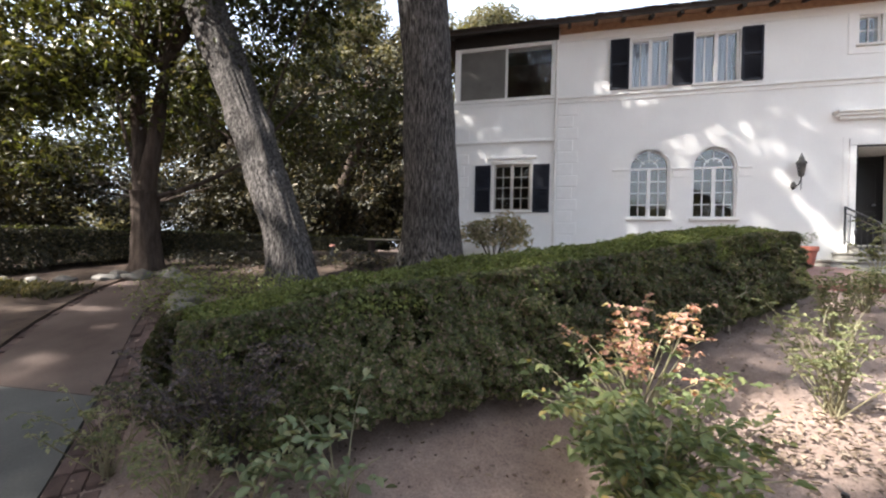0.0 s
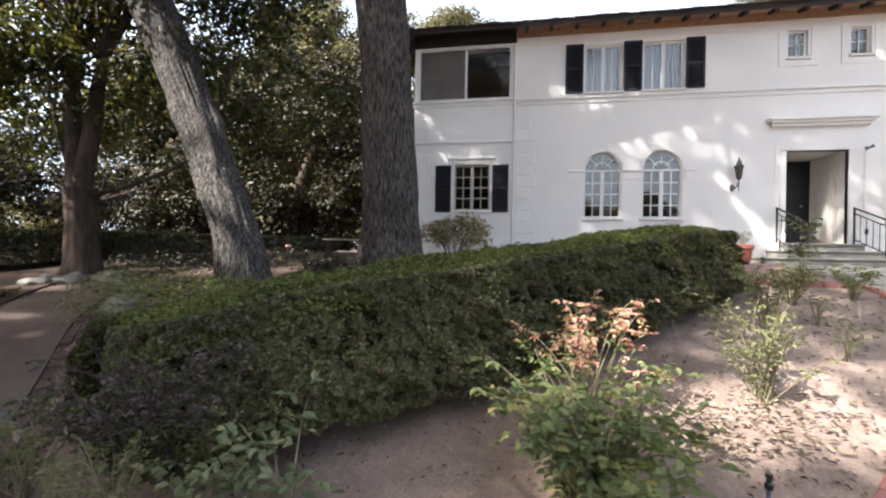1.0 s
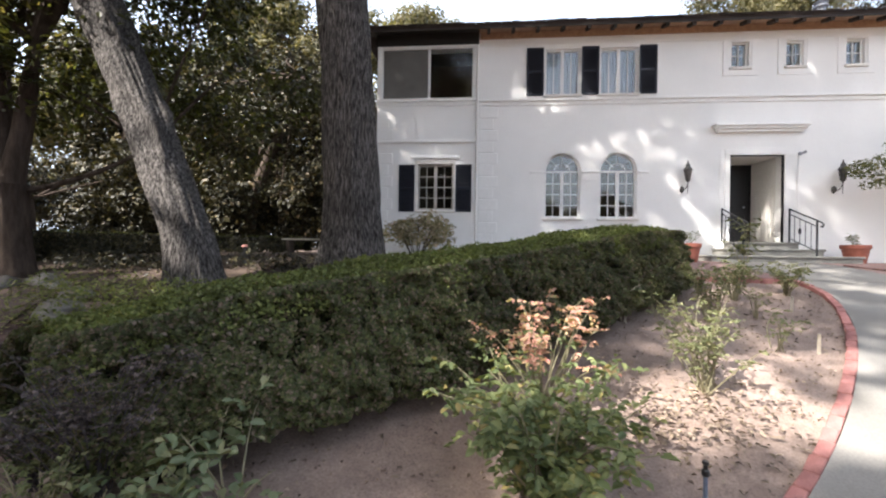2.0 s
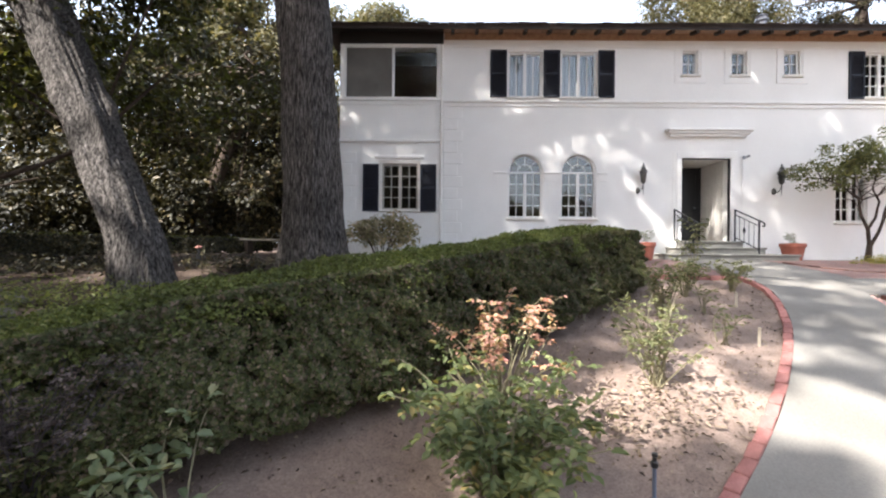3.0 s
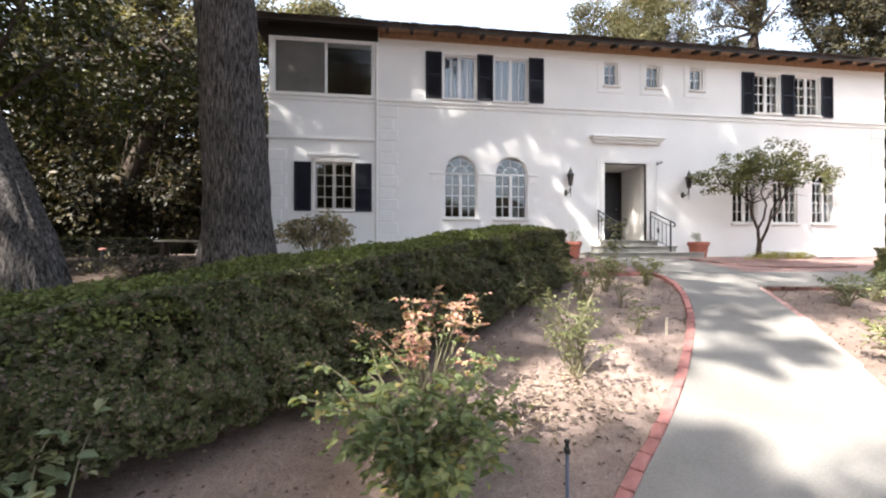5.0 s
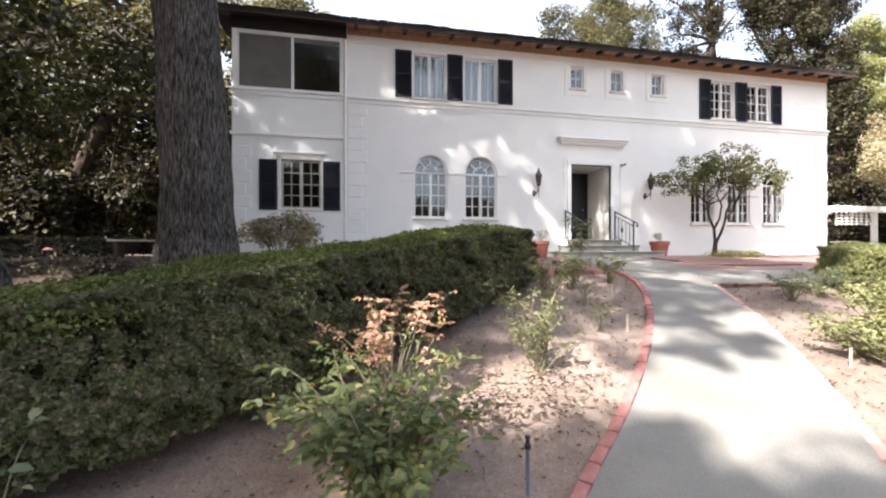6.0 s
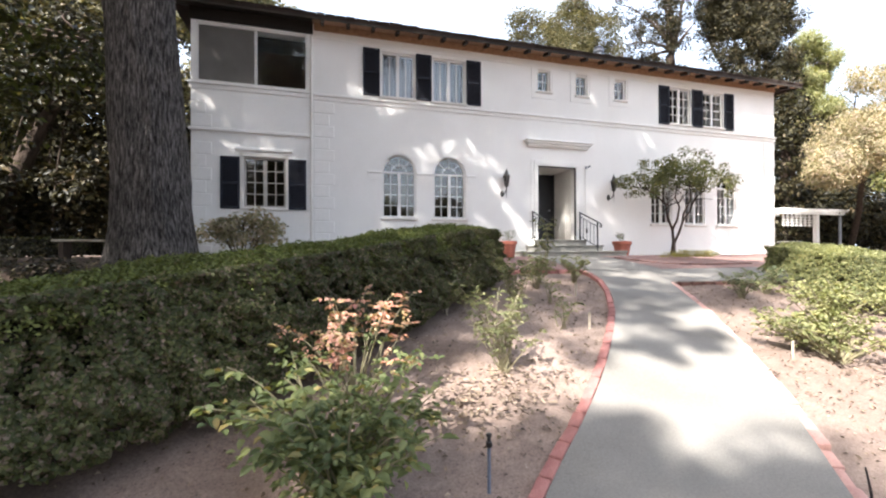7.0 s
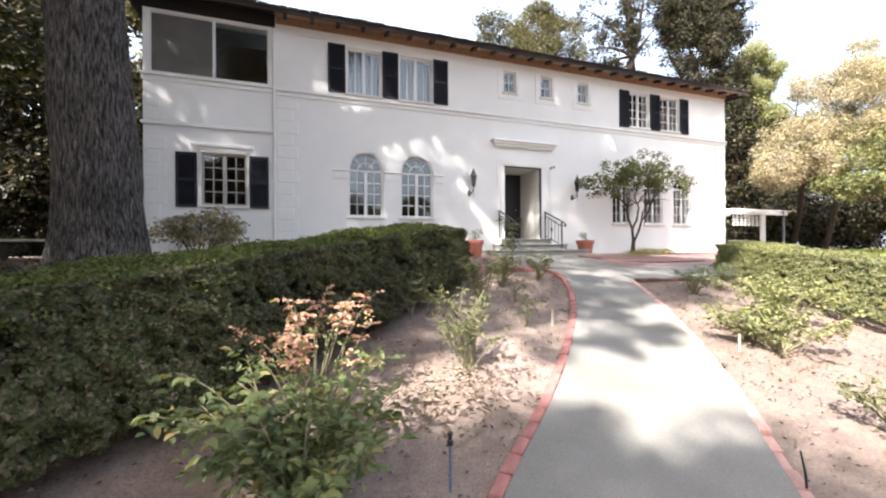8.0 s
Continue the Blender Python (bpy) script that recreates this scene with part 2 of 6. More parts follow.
# ---- mesh helpers ----
def part(name, bm, material, parent=None, label="", smooth=False):
    me = bpy.data.meshes.new(name)
    bm.to_mesh(me)
    bm.free()
    me.materials.append(material)
    if smooth:
        me.shade_smooth()
    ob = new(name, me)
    if parent:
        ob.parent = parent
    if label:
        ob["label"] = label
    return ob


def thing(name, label, category, place=(0, 0, 0), group="", kind=""):
    ob = new(name)
    ob.location = place
    return tagged(ob, label, category, group, kind)


def box(bm, x0, x1, y0, y1, z0, z1, bevel=0.0):
    vs = bmesh.ops.create_cube(bm, size=1)["verts"]
    for v in vs:
        v.co = Vector(((x0 + x1) / 2 + v.co.x * (x1 - x0), (y0 + y1) / 2 + v.co.y * (y1 - y0), (z0 + z1) / 2 + v.co.z * (z1 - z0)))
    if bevel:
        es = list({e for v in vs for e in v.link_edges})
        bmesh.ops.bevel(bm, geom=es, offset=bevel, segments=1, affect="EDGES")
    return bm


def boxed(*dims, bevel=0.0):
    return box(bmesh.new(), *dims, bevel=bevel)


def tube(bm, pts, radii, seg=8, wob=0.0, seed=0):
    """A tapered round limb along points."""
    rings = []
    pts = [Vector(q) for q in pts]
    side = None
    for i, q in enumerate(pts):
        d = (pts[min(i + 1, len(pts) - 1)] - pts[max(i - 1, 0)]).normalized()
        if side is None:
            side = d.orthogonal().normalized()
        side = (side - d * side.dot(d)).normalized()
        up = d.cross(side)
        ring = []
        for k in range(seg):
            a = 2 * math.pi * k / seg
            r = radii[i]
            if wob:
                r *= 1 + wob * noise.noise((math.cos(a) * 2.2 + seed, math.sin(a) * 2.2, q.z * 0.8)) + wob * 0.5 * noise.noise((math.cos(a) * 9, math.sin(a) * 9 + seed, q.z * 1.7))
            ring.append(bm.verts.new(q + side * math.cos(a) * r + up * math.sin(a) * r))
        rings.append(ring)
    for a, b in zip(rings, rings[1:]):
        for k in range(seg):
            bm.faces.new((a[k], a[(k + 1) % seg], b[(k + 1) % seg], b[k]))
    bm.faces.new(rings[-1])
    bm.faces.new(list(reversed(rings[0])))
    return bm


def curve_pts(p0, p1, bend, n):
    p0, p1, bend = Vector(p0), Vector(p1), Vector(bend)
    out = []
    for i in range(n + 1):
        s = i / n
        out.append(p0.lerp(p1, s) + bend * (4 * s * (1 - s)))
    return out


def lathe(bm, profile, seg=24, at=(0, 0, 0)):
    rings = []
    for r, z in profile:
        rings.append([bm.verts.new((at[0] + r * math.cos(2 * math.pi * k / seg), at[1] + r * math.sin(2 * math.pi * k / seg), at[2] + z)) for k in range(seg)])
    for a, b in zip(rings, rings[1:]):
        for k in range(seg):
            bm.faces.new((a[k], a[(k + 1) % seg], b[(k + 1) % seg], b[k]))
    bm.faces.new(list(reversed(rings[0])))
    bm.faces.new(rings[-1])
    return bm


def raw_mesh(name, verts, faces, material, parent=None, label=""):
    me = bpy.data.meshes.new(name)
    n, k = faces.shape
    me.vertices.add(len(verts))
    me.vertices.foreach_set("co", verts.astype(np.float32).ravel())
    me.loops.add(n * k)
    me.loops.foreach_set("vertex_index", faces.astype(np.int32).ravel())
    me.polygons.add(n)
    me.polygons.foreach_set("loop_start", np.arange(0, n * k, k, dtype=np.int32))
    me.update(calc_edges=True)
    me.materials.append(material)
    ob = new(name, me)
    if parent:
        ob.parent = parent
    if label:
        ob["label"] = label
    return ob


def unit(v):
    return v / np.maximum(np.linalg.norm(v, axis=1, keepdims=True), 1e-9)


def leaves(name, rng, at, facing, size, material, parent=None, label="", wide=0.5, fold=0.18, spread=0.35, fine=False, lie=None, loose=0.45):
    """Folded leaf blades at points, each turned roughly to its facing, along lie where given; fine: rounder blades of four triangles."""
    n = len(at)
    f = unit(facing + rng.normal(0, loose, (n, 3)))
    r = rng.normal(0, 1, (n, 3)) if lie is None else lie + rng.normal(0, 0.15, (n, 3))
    along = unit(r - f * np.sum(r * f, 1, keepdims=True))
    across = np.cross(f, along)
    s = size * (1 + spread * rng.uniform(-1, 1, n))[:, None]
    L, W = along * s, across * s * wide
    H = f * s * fold
    if fine:
        rows = (at - L * 0.5, at - L * 0.18 + W * 0.46 + H, at + L * 0.2 + W * 0.42 + H, at + L * 0.5 - H * 0.5, at + L * 0.2 - W * 0.42 + H, at - L * 0.18 - W * 0.46 + H)
        v = np.stack(rows, 1).reshape(-1, 3)
        b = np.arange(n)[:, None] * 6
        faces = np.concatenate([b + np.array([0, 3, 2, 1]), b + np.array([0, 5, 4, 3])], 0)
        return raw_mesh(name, v, faces, material, parent, label)
    v = np.stack((at - L * 0.5, at + W * 0.5 + H, at + L * 0.5, at - W * 0.5 + H), 1).reshape(-1, 3)
    b = np.arange(n)[:, None] * 4
    faces = np.concatenate([b + np.array([0, 2, 1]), b + np.array([0, 3, 2])], 0)
    return raw_mesh(name, v, faces, material, parent, label)


def clumps(rng, centre, radii, count, size):
    """Blob centres and radii spread through an ellipsoid, thicker towards its skin."""
    d = unit(rng.normal(0, 1, (count, 3)))
    c = np.array(centre) + d * np.array(radii) * (rng.uniform(0.15, 1.0, count) ** 0.5)[:, None]
    return c, size * rng.uniform(0.6, 1.35, count)


def crown_leaves(rng, blobs, per_unit, flat=0.75):
    """Points and facings on the ragged shells of leaf clumps."""
    at, face = [], []
    for c, r in zip(*blobs):
        n = max(6, int(per_unit * r * r))
        d = unit(rng.normal(0, 1, (n, 3)))
        rad = r * (0.35 + 0.75 * rng.uniform(0, 1, n) ** 0.6)
        at.append(c + d * rad[:, None] * np.array((1, 1, flat)))
        face.append(d + np.array((0, 0, 0.5)))
    return np.concatenate(at), np.concatenate(face)


# ---- the lie of the land ----
LAND_Y = (-400, -14, -12, -10.6, -9.2, -8.2, -7.2, -5.6, -4.5, -3.0, -1.6, -1.0, 400)
LAND_Z = (-1.7, -1.62, -1.58, -1.50, -1.38, -1.20, -0.95, -0.65, -0.46, -0.22, -0.04, 0.0, 0.0)


def land(y):
    return float(np.interp(y, LAND_Y, LAND_Z))


def strip(bm, left, right, lift, thick=0.08):
    """A paved band between two edges, laid on the land."""
    rows = []
    for (ax, ay), (bx, by) in zip(left, right):
        row = []
        for i in range(7):
            s = i / 6
            x, y = ax + (bx - ax) * s, ay + (by - ay) * s
            row.append((bm.verts.new((x, y, land(y) + lift)), bm.verts.new((x, y, land(y) + lift - thick))))
        rows.append(row)
    for a, b in zip(rows, rows[1:]):
        for i in range(6):
            bm.faces.new((a[i][0], a[i + 1][0], b[i + 1][0], b[i][0]))
        bm.faces.new((a[0][1], a[0][0], b[0][0], b[0][1]))
        bm.faces.new((a[6][0], a[6][1], b[6][1], b[6][0]))
    for row, order in ((rows[0], 1), (rows[-1], -1)):
        for i in range(6):
            f = (row[i][0], row[i][1], row[i + 1][1], row[i + 1][0])
            bm.faces.new(f[::order])
    return bm


def dense(line, step):
    """Points at even steps along a line of x, y, rounded at its corners."""
    q = np.array(line, float)
    for _ in range(2):
        mid = np.empty((2 * (len(q) - 1), 2))
        mid[0::2], mid[1::2] = q[:-1] * 0.75 + q[1:] * 0.25, q[:-1] * 0.25 + q[1:] * 0.75
        q = np.vstack((q[:1], mid, q[-1:]))
    s = np.concatenate(([0], np.cumsum(np.linalg.norm(np.diff(q, axis=0), axis=1))))
    t = np.linspace(0, s[-1], max(2, int(s[-1] / step) + 1))
    return np.stack((np.interp(t, s, q[:, 0]), np.interp(t, s, q[:, 1])), 1)


# ---- ground ----
rng = np.random.default_rng(5)
xs = np.concatenate((np.array([-400, -150, -70, -40]), np.arange(-26, -14, 0.6), np.arange(-14, 6, 0.2), np.arange(6, 26, 0.8), np.array([30, 40, 70, 150, 400])))
ys = np.concatenate((np.array([-400, -100, -40, -24]), np.arange(-18, -11.5, 0.8), np.arange(-11.5, 0.4, 0.16), np.array([0.6, 2, 4, 8, 12, 18, 30, 60, 150, 400])))
gv = np.array([(x, y, land(y) + (0.028 * noise.noise((x * 0.9, y * 0.9, 3)) + 0.014 * noise.noise((x * 4, y * 4, 7)) if -14 < x < 6 and -11.5 < y < -1.2 else 0) - 0.012) for y in ys for x in xs])
nx = len(xs)
gf = np.array([(j * nx + i, j * nx + i + 1, (j + 1) * nx + i + 1, (j + 1) * nx + i) for j in range(len(ys) - 1) for i in range(nx - 1)])
ground = raw_mesh("ground", gv, gf, LITTERSOIL)
ground.data.shade_smooth()
tagged(ground, "dry brown garden soil sloping up to the house", "ground", kind="structure")

PATH_L = dense([(-26, -31), (-9.5, -14.2), (-6.9, -11.5), (-5.6, -9.75), (-5.05, -9.05), (-4.67, -8.63), (-4.3, -8.3), (-3.86, -7.92), (-3.22, -7.3), (-2.63, -6.65), (-1.91, -5.8), (-1.25, -4.8), (-0.8, -3.94), (-0.75, -3.3)], 0.2)
PATH_R = dense([(-24, -32.5), (-7.6, -15.0), (-4.9, -12.0), (-3.5, -9.85), (-2.92, -9.18), (-2.4, -8.6), (-2.02, -8.17), (-1.61, -7.62), (-1.22, -7.02), (-0.68, -6.25), (-0.18, -5.4), (0.44, -4.36)], 0.2)


def resample(q, n):
    s = np.linspace(0, len(q) - 1, n)
    k = np.arange(len(q))
    return np.stack((np.interp(s, k, q[:, 0]), np.interp(s, k, q[:, 1])), 1)


path = part("front_path", strip(bmesh.new(), resample(PATH_L, 140), resample(PATH_R, 140), 0.04), CONCRETE)
tagged(path, "pale worn concrete garden path climbing to the front steps", "path", kind="structure")
apron = part("entrance_apron", strip(bmesh.new(), [(-0.78, y) for y in np.linspace(-3.25, -1.02, 9)], [(1.35, y) for y in np.linspace(-3.25, -1.02, 9)], 0.022), CONCRETE)
tagged(apron, "concrete landing before the front steps", "paving", kind="structure")
fork = part("side_path", strip(bmesh.new(), [(-0.76, -3.28), (-0.1, -3.3), (1.3, -3.3), (4, -3.3), (9, -3.3)], [(0.44, -4.4), (0.8, -4.42), (1.6, -4.45), (4, -4.5), (9, -4.5)], 0.026), CONCRETE)
tagged(fork, "pale concrete path branching along the front of the house", "path", kind="structure")
patio = part("brick_patio", strip(bmesh.new(), [(1.37, y) for y in np.linspace(-3.26, -0.06, 9)], [(9.6, y) for y in np.linspace(-3.26, -0.06, 9)], 0.024), PATIO)
tagged(patio, "worn red brick paving along the house wall", "paving", kind="structure")
patio2 = part("brick_patio", strip(bmesh.new(), [(-3.0, y) for y in np.linspace(-3.1, -0.06, 9)], [(-0.8, y) for y in np.linspace(-3.1, -0.06, 9)], 0.024), PATIO)
tagged(patio2, "worn red brick paving beside the front steps", "paving", kind="structure")
OLD_R = dense([(-8.6, -10.2), (-9.35, -9.2), (-9.87, -8.67), (-10.67, -7.8), (-11.4, -7.05), (-11.95, -6.49), (-12.5, -5.7), (-12.8, -5.0), (-13.2, -3.6)], 0.2)
OLD_L = dense([(-10.6, -10.6), (-11.2, -9.4), (-11.8, -8.5), (-12.3, -7.8), (-12.9, -7.1), (-13.4, -6.4), (-13.9, -5.6), (-14.2, -4.8), (-14.6, -3.4)], 0.2)
old_l, old_r = resample(OLD_L, 60), resample(OLD_R, 60)
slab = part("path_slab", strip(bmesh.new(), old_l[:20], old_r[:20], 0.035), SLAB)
tagged(slab, "grey weathered concrete slab of the shaded path", "path", kind="structure")
old_l[20:21] += (old_l[20:21] - old_l[19:20]) * -0.9
old_r[20:21] += (old_r[20:21] - old_r[19:20]) * -0.9
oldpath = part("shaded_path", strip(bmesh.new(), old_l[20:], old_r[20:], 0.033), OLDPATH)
tagged(oldpath, "shaded brown-stained concrete path under the trees", "path", kind="structure")
# two dark sheets over the soil where the trees shade it
mulch = part("mulch_shade_sheet", strip(bmesh.new(), [(-26.0 + 0.15 * math.sin(3 * y), y) for y in np.linspace(-10.5, 3.0, 36)], [(float(np.interp(y, OLD_L[:, 1], OLD_L[:, 0])) - 0.16, y) for y in np.linspace(-10.5, 3.0, 36)], 0.055, 0.11), SHADE_MULCH)
tagged(mulch, "leaf mulch sheet darkened for the shade under the magnolia", "mulch", kind="structure")
mulch2 = part("mulch_shade_sheet", strip(bmesh.new(), [((-12.9 if y < -3.7 else -14.75) + 0.2 * math.sin(2 * y) * (y < -3.7), y) for y in np.linspace(-5.4, 3.0, 24)], [(-9.2 + 0.2 * math.sin(3 * y), y) for y in np.linspace(-5.4, 3.0, 24)], 0.055, 0.11), SHADE_MULCH)
tagged(mulch2, "leaf mulch sheet darkened for the shade between the two oaks", "mulch", kind="structure")


# ---- the house ----
house = thing("house", "white stucco two-storey house with dark shutters and low brown roof", "house")


def wall_cells(bm, x0, x1, z0, z1, y0, y1, holes):
    """A wall slab, one closed body, with rectangular holes through it."""
    xs = sorted({x0, x1, *(h[0] for h in holes), *(h[1] for h in holes)})
    zs = sorted({z0, z1, *(h[2] for h in holes), *(h[3] for h in holes)})
    made = {}

    def at(i, j, y):
        if (i, j, y) not in made:
            made[i, j, y] = bm.verts.new((xs[i], y, zs[j]))
        return made[i, j, y]

    def solid(i, j):
        if not (0 <= i < len(xs) - 1 and 0 <= j < len(zs) - 1):
            return False
        cx, cz = (xs[i] + xs[i + 1]) / 2, (zs[j] + zs[j + 1]) / 2
        return not any(h[0] < cx < h[1] and h[2] < cz < h[3] for h in holes)

    for i in range(len(xs) - 1):
        for j in range(len(zs) - 1):
            if not solid(i, j):
                continue
            bm.faces.new((at(i, j, y0), at(i + 1, j, y0), at(i + 1, j + 1, y0), at(i, j + 1, y0)))
            bm.faces.new((at(i, j + 1, y1), at(i + 1, j + 1, y1), at(i + 1, j, y1), at(i, j, y1)))
            for di, dj, (a, b), (c, d) in ((-1, 0, (0, 1), (0, 0)), (1, 0, (1, 0), (1, 1)), (0, -1, (0, 0), (1, 0)), (0, 1, (1, 1), (0, 1))):
                if not solid(i + di, j + dj):
                    bm.faces.new((at(i + a, j + b, y0), at(i + a, j + b, y1), at(i + c, j + d, y1), at(i + c, j + d, y0))[::-1])
    bmesh.ops.recalc_face_normals(bm, faces=bm.faces)
    return bm


def spandrels(cx, spring, r, top, y0, y1):
    """The masonry between a round arch and its square hole."""
    for side in (-1, 1):
        bm = bmesh.new()
        pts = [(cx + side * r * math.cos(a), spring + r * math.sin(a)) for a in np.linspace(0, math.pi / 2, 13)] + [(cx, top), (cx + side * r, top)]
        f = [bm.verts.new((x, y0, z)) for x, z in pts]
        b = [bm.verts.new((x, y1, z)) for x, z in pts]
        n = len(pts)
        for k in range(n):
            bm.faces.new((f[k], f[(k + 1) % n], b[(k + 1) % n], b[k]))
        for k in range(12):
            corner = n - 1 if k < 6 else n - 2
            bm.faces.new((f[k], f[k + 1], f[corner]))
            bm.faces.new((b[k], b[k + 1], b[corner]))
        bm.faces.new((f[6], f[n - 2], f[n - 1]))
        bm.faces.new((b[6], b[n - 2], b[n - 1]))
        bmesh.ops.recalc_face_normals(bm, faces=bm.faces)
        part("spandrel", bm, STUCCO, house)


ARCHES = [(-4.57, -3.66, 1.08, 2.31), (-3.17, -2.24, 1.08, 2.31), (4.08, 4.92, 1.03, 2.30), (5.44, 6.28, 1.03, 2.30), (6.80, 7.64, 1.03, 2.30)]
UPPER = [(-4.59, -3.69, 4.30, 5.50), (-3.19, -2.24, 4.30, 5.50), (4.82, 5.68, 4.34, 5.52), (6.20, 7.08, 4.34, 5.52)]
SMALL = [(0.02, 0.44, 4.91, 5.55), (1.32, 1.73, 4.91, 5.55), (2.70, 3.12, 4.91, 5.55)]
DOOR = (0.02, 1.30, 0.50, 2.69)
XL, XM, XR = -9.04, -6.32, 9.42
holes = [DOOR] + UPPER + SMALL + [(a, b, c, d + (b - a) / 2) for a, b, c, d in ARCHES]
bm = wall_cells(bmesh.new(), XM, XR, -0.1, 6.2, 0.0, 0.28, holes)
part("wall", bm, STUCCO, house)
for a, b, c, d in ARCHES:
    spandrels((a + b) / 2, d, (b - a) / 2, d + (b - a) / 2, 0.0, 0.28)
WING_WIN = (-7.92, -6.96, 1.26, 2.48)
PORCH = (-8.93, -6.46, 4.22, 5.60)
part("wing_wall", wall_cells(bmesh.new(), XL, XM, -0.1, 5.64, -0.10, 0.28, [WING_WIN, PORCH]), STUCCO, house)
part("side_wall", boxed(XR - 0.28, XR, 0.283, 8.7, -0.1, 6.2), STUCCO, house)
part("side_wall", boxed(XL, XL + 0.28, 0.283, 8.7, -0.1, 6.2), STUCCO, house)
part("back_wall", boxed(XL, XR, 8.72, 9.0, -0.1, 6.2), STUCCO, house)
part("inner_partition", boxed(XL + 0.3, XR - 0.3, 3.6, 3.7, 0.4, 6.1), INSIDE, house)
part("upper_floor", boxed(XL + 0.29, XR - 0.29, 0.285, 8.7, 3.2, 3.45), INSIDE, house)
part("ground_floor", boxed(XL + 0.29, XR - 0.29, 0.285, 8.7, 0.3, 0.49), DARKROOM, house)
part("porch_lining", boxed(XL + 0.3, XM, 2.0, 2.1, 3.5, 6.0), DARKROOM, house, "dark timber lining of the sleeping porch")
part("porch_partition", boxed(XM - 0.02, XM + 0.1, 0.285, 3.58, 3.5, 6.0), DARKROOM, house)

# roof: low hip, boards and rafter tails under the eaves
OV, EZ, RZ = 0.55, 5.93, 7.25
bm = bmesh.new()
x0, x1, y0, y1 = XL - 0.35, XR + OV, -OV, 9.0 + OV
low = [bm.verts.new(c) for c in ((x0, y0, EZ), (x1, y0, EZ), (x1, y1, EZ), (x0, y1, EZ))]
ridge = [bm.verts.new((x0 + 4.5, 4.3, RZ)), bm.verts.new((x1 - 4.5, 4.3, RZ))]
under = [bm.verts.new(v.co - Vector((0, 0, 0.07))) for v in low]
for f in ((low[0], low[1], ridge[1], ridge[0]), (low[1], low[2], ridge[1]), (low[2], low[3], ridge[0], ridge[1]), (low[3], low[0], ridge[0])):
    bm.faces.new(f)
for k in range(4):
    bm.faces.new((low[k], under[k], under[(k + 1) % 4], low[(k + 1) % 4]))
bmesh.ops.recalc_face_normals(bm, faces=bm.faces)
roof = part("roof", bm, ROOFING, house)
bm = bmesh.new()
random.seed(4)
x = x0 + 0.02
while x < x1 - 0.05:
    w = random.uniform(0.18, 0.34)
    box(bm, x, min(x + w - 0.012, x1), y0 - random.uniform(0.01, 0.035), y0 + 0.2, EZ + random.uniform(-0.015, 0.0), EZ + random.uniform(0.028, 0.045))
    x += w
part("eave_tile_course", bm, ROOFING, roof)


def sloped(bm, xa, xb, ya, yb, top, slope, thick):
    """A board lying along the roof's slope."""
    vs = bmesh.ops.create_cube(bm, size=1)["verts"]
    for v in vs:
        y = ya if v.co.y < 0 else yb
        v.co = Vector((xa if v.co.x < 0 else xb, y, top + slope * (y - ya) - (thick if v.co.z < 0 else 0)))


SL = (RZ - EZ) / (4.3 + OV)
bm = bmesh.new()
sloped(bm, XM, x1 - 0.02, y0 + 0.03, 0.0, EZ - 0.075, SL, 0.02)
part("soffit_board", bm, SOFFIT, roof, "ochre painted soffit boards")
bm = bmesh.new()
sloped(bm, x0 + 0.02, XM - 0.003, y0 + 0.03, 0.2, EZ - 0.075, SL, 0.02)
part("soffit_board", bm, BLACKWOOD, roof, "dark soffit boards over the sleeping porch")
x = XM + 0.2
while x < x1 - 0.1:
    bm = bmesh.new()
    sloped(bm, x, x + 0.08, y0 + 0.04, y0 + 0.34, EZ - 0.098, SL, 0.085)
    part("rafter_tail", bm, DARKWOOD, roof)
    x += 0.62
part("fascia", boxed(x0, x1, y0 + 0.003, y0 + 0.028, EZ - 0.12, EZ - 0.072), DARKWOOD, roof)
part("porch_beam", boxed(XL - 0.02, XM, -0.13, 0.25, 5.645, 5.98), BLACKWOOD, house, "dark timber beam over the sleeping porch")
part("frieze_board", boxed(XM + 0.02, XR + 0.02, -0.03, -0.002, 5.80, 6.0, bevel=0.005), SOFFIT, house, "ochre painted frieze board under the eaves")
part("frieze_band", boxed(XM + 0.02, XR - 0.01, -0.02, -0.002, 5.60, 5.66, bevel=0.005), STUCCO, house)

# string courses
for xa, xb, yf in ((XL - 0.03, XM, -0.10), (XM + 0.004, XR + 0.03, 0.0)):
    bm = boxed(xa, xb, yf - 0.075, yf - 0.001, 4.13, 4.19, bevel=0.008)
    box(bm, xa, xb, yf - 0.03, yf - 0.001, 4.03, 4.128, bevel=0.006)
    part("string_course", bm, STUCCO, house)
part("string_course", boxed(XL - 0.04, XM, -0.165, -0.101, 3.04, 3.11, bevel=0.008), STUCCO, house)
# corner blocks with open joints between
def quoins(xa, xb, yf, z0, z1):
    z = z0
    k = 0
    while z + 0.28 < z1:
        cut = 0.12 if k % 2 else 0.0
        part("quoin", boxed(xa, xb - cut if xb > xa else xb, yf - 0.022, yf - 0.001, z, z + 0.285, bevel=0.008), STUCCO, house)
        z += 0.305
        k += 1


quoins(XM + 0.02, XM + 0.52, 0.0, 0.05, 4.02)
quoins(XL + 0.0, XL + 0.44, -0.10, 0.05, 3.04)
quoins(XL + 0.0, XL + 0.44, -0.10, 3.14, 4.02)
quoins(XR - 0.5, XR, 0.0, 0.05, 4.02)


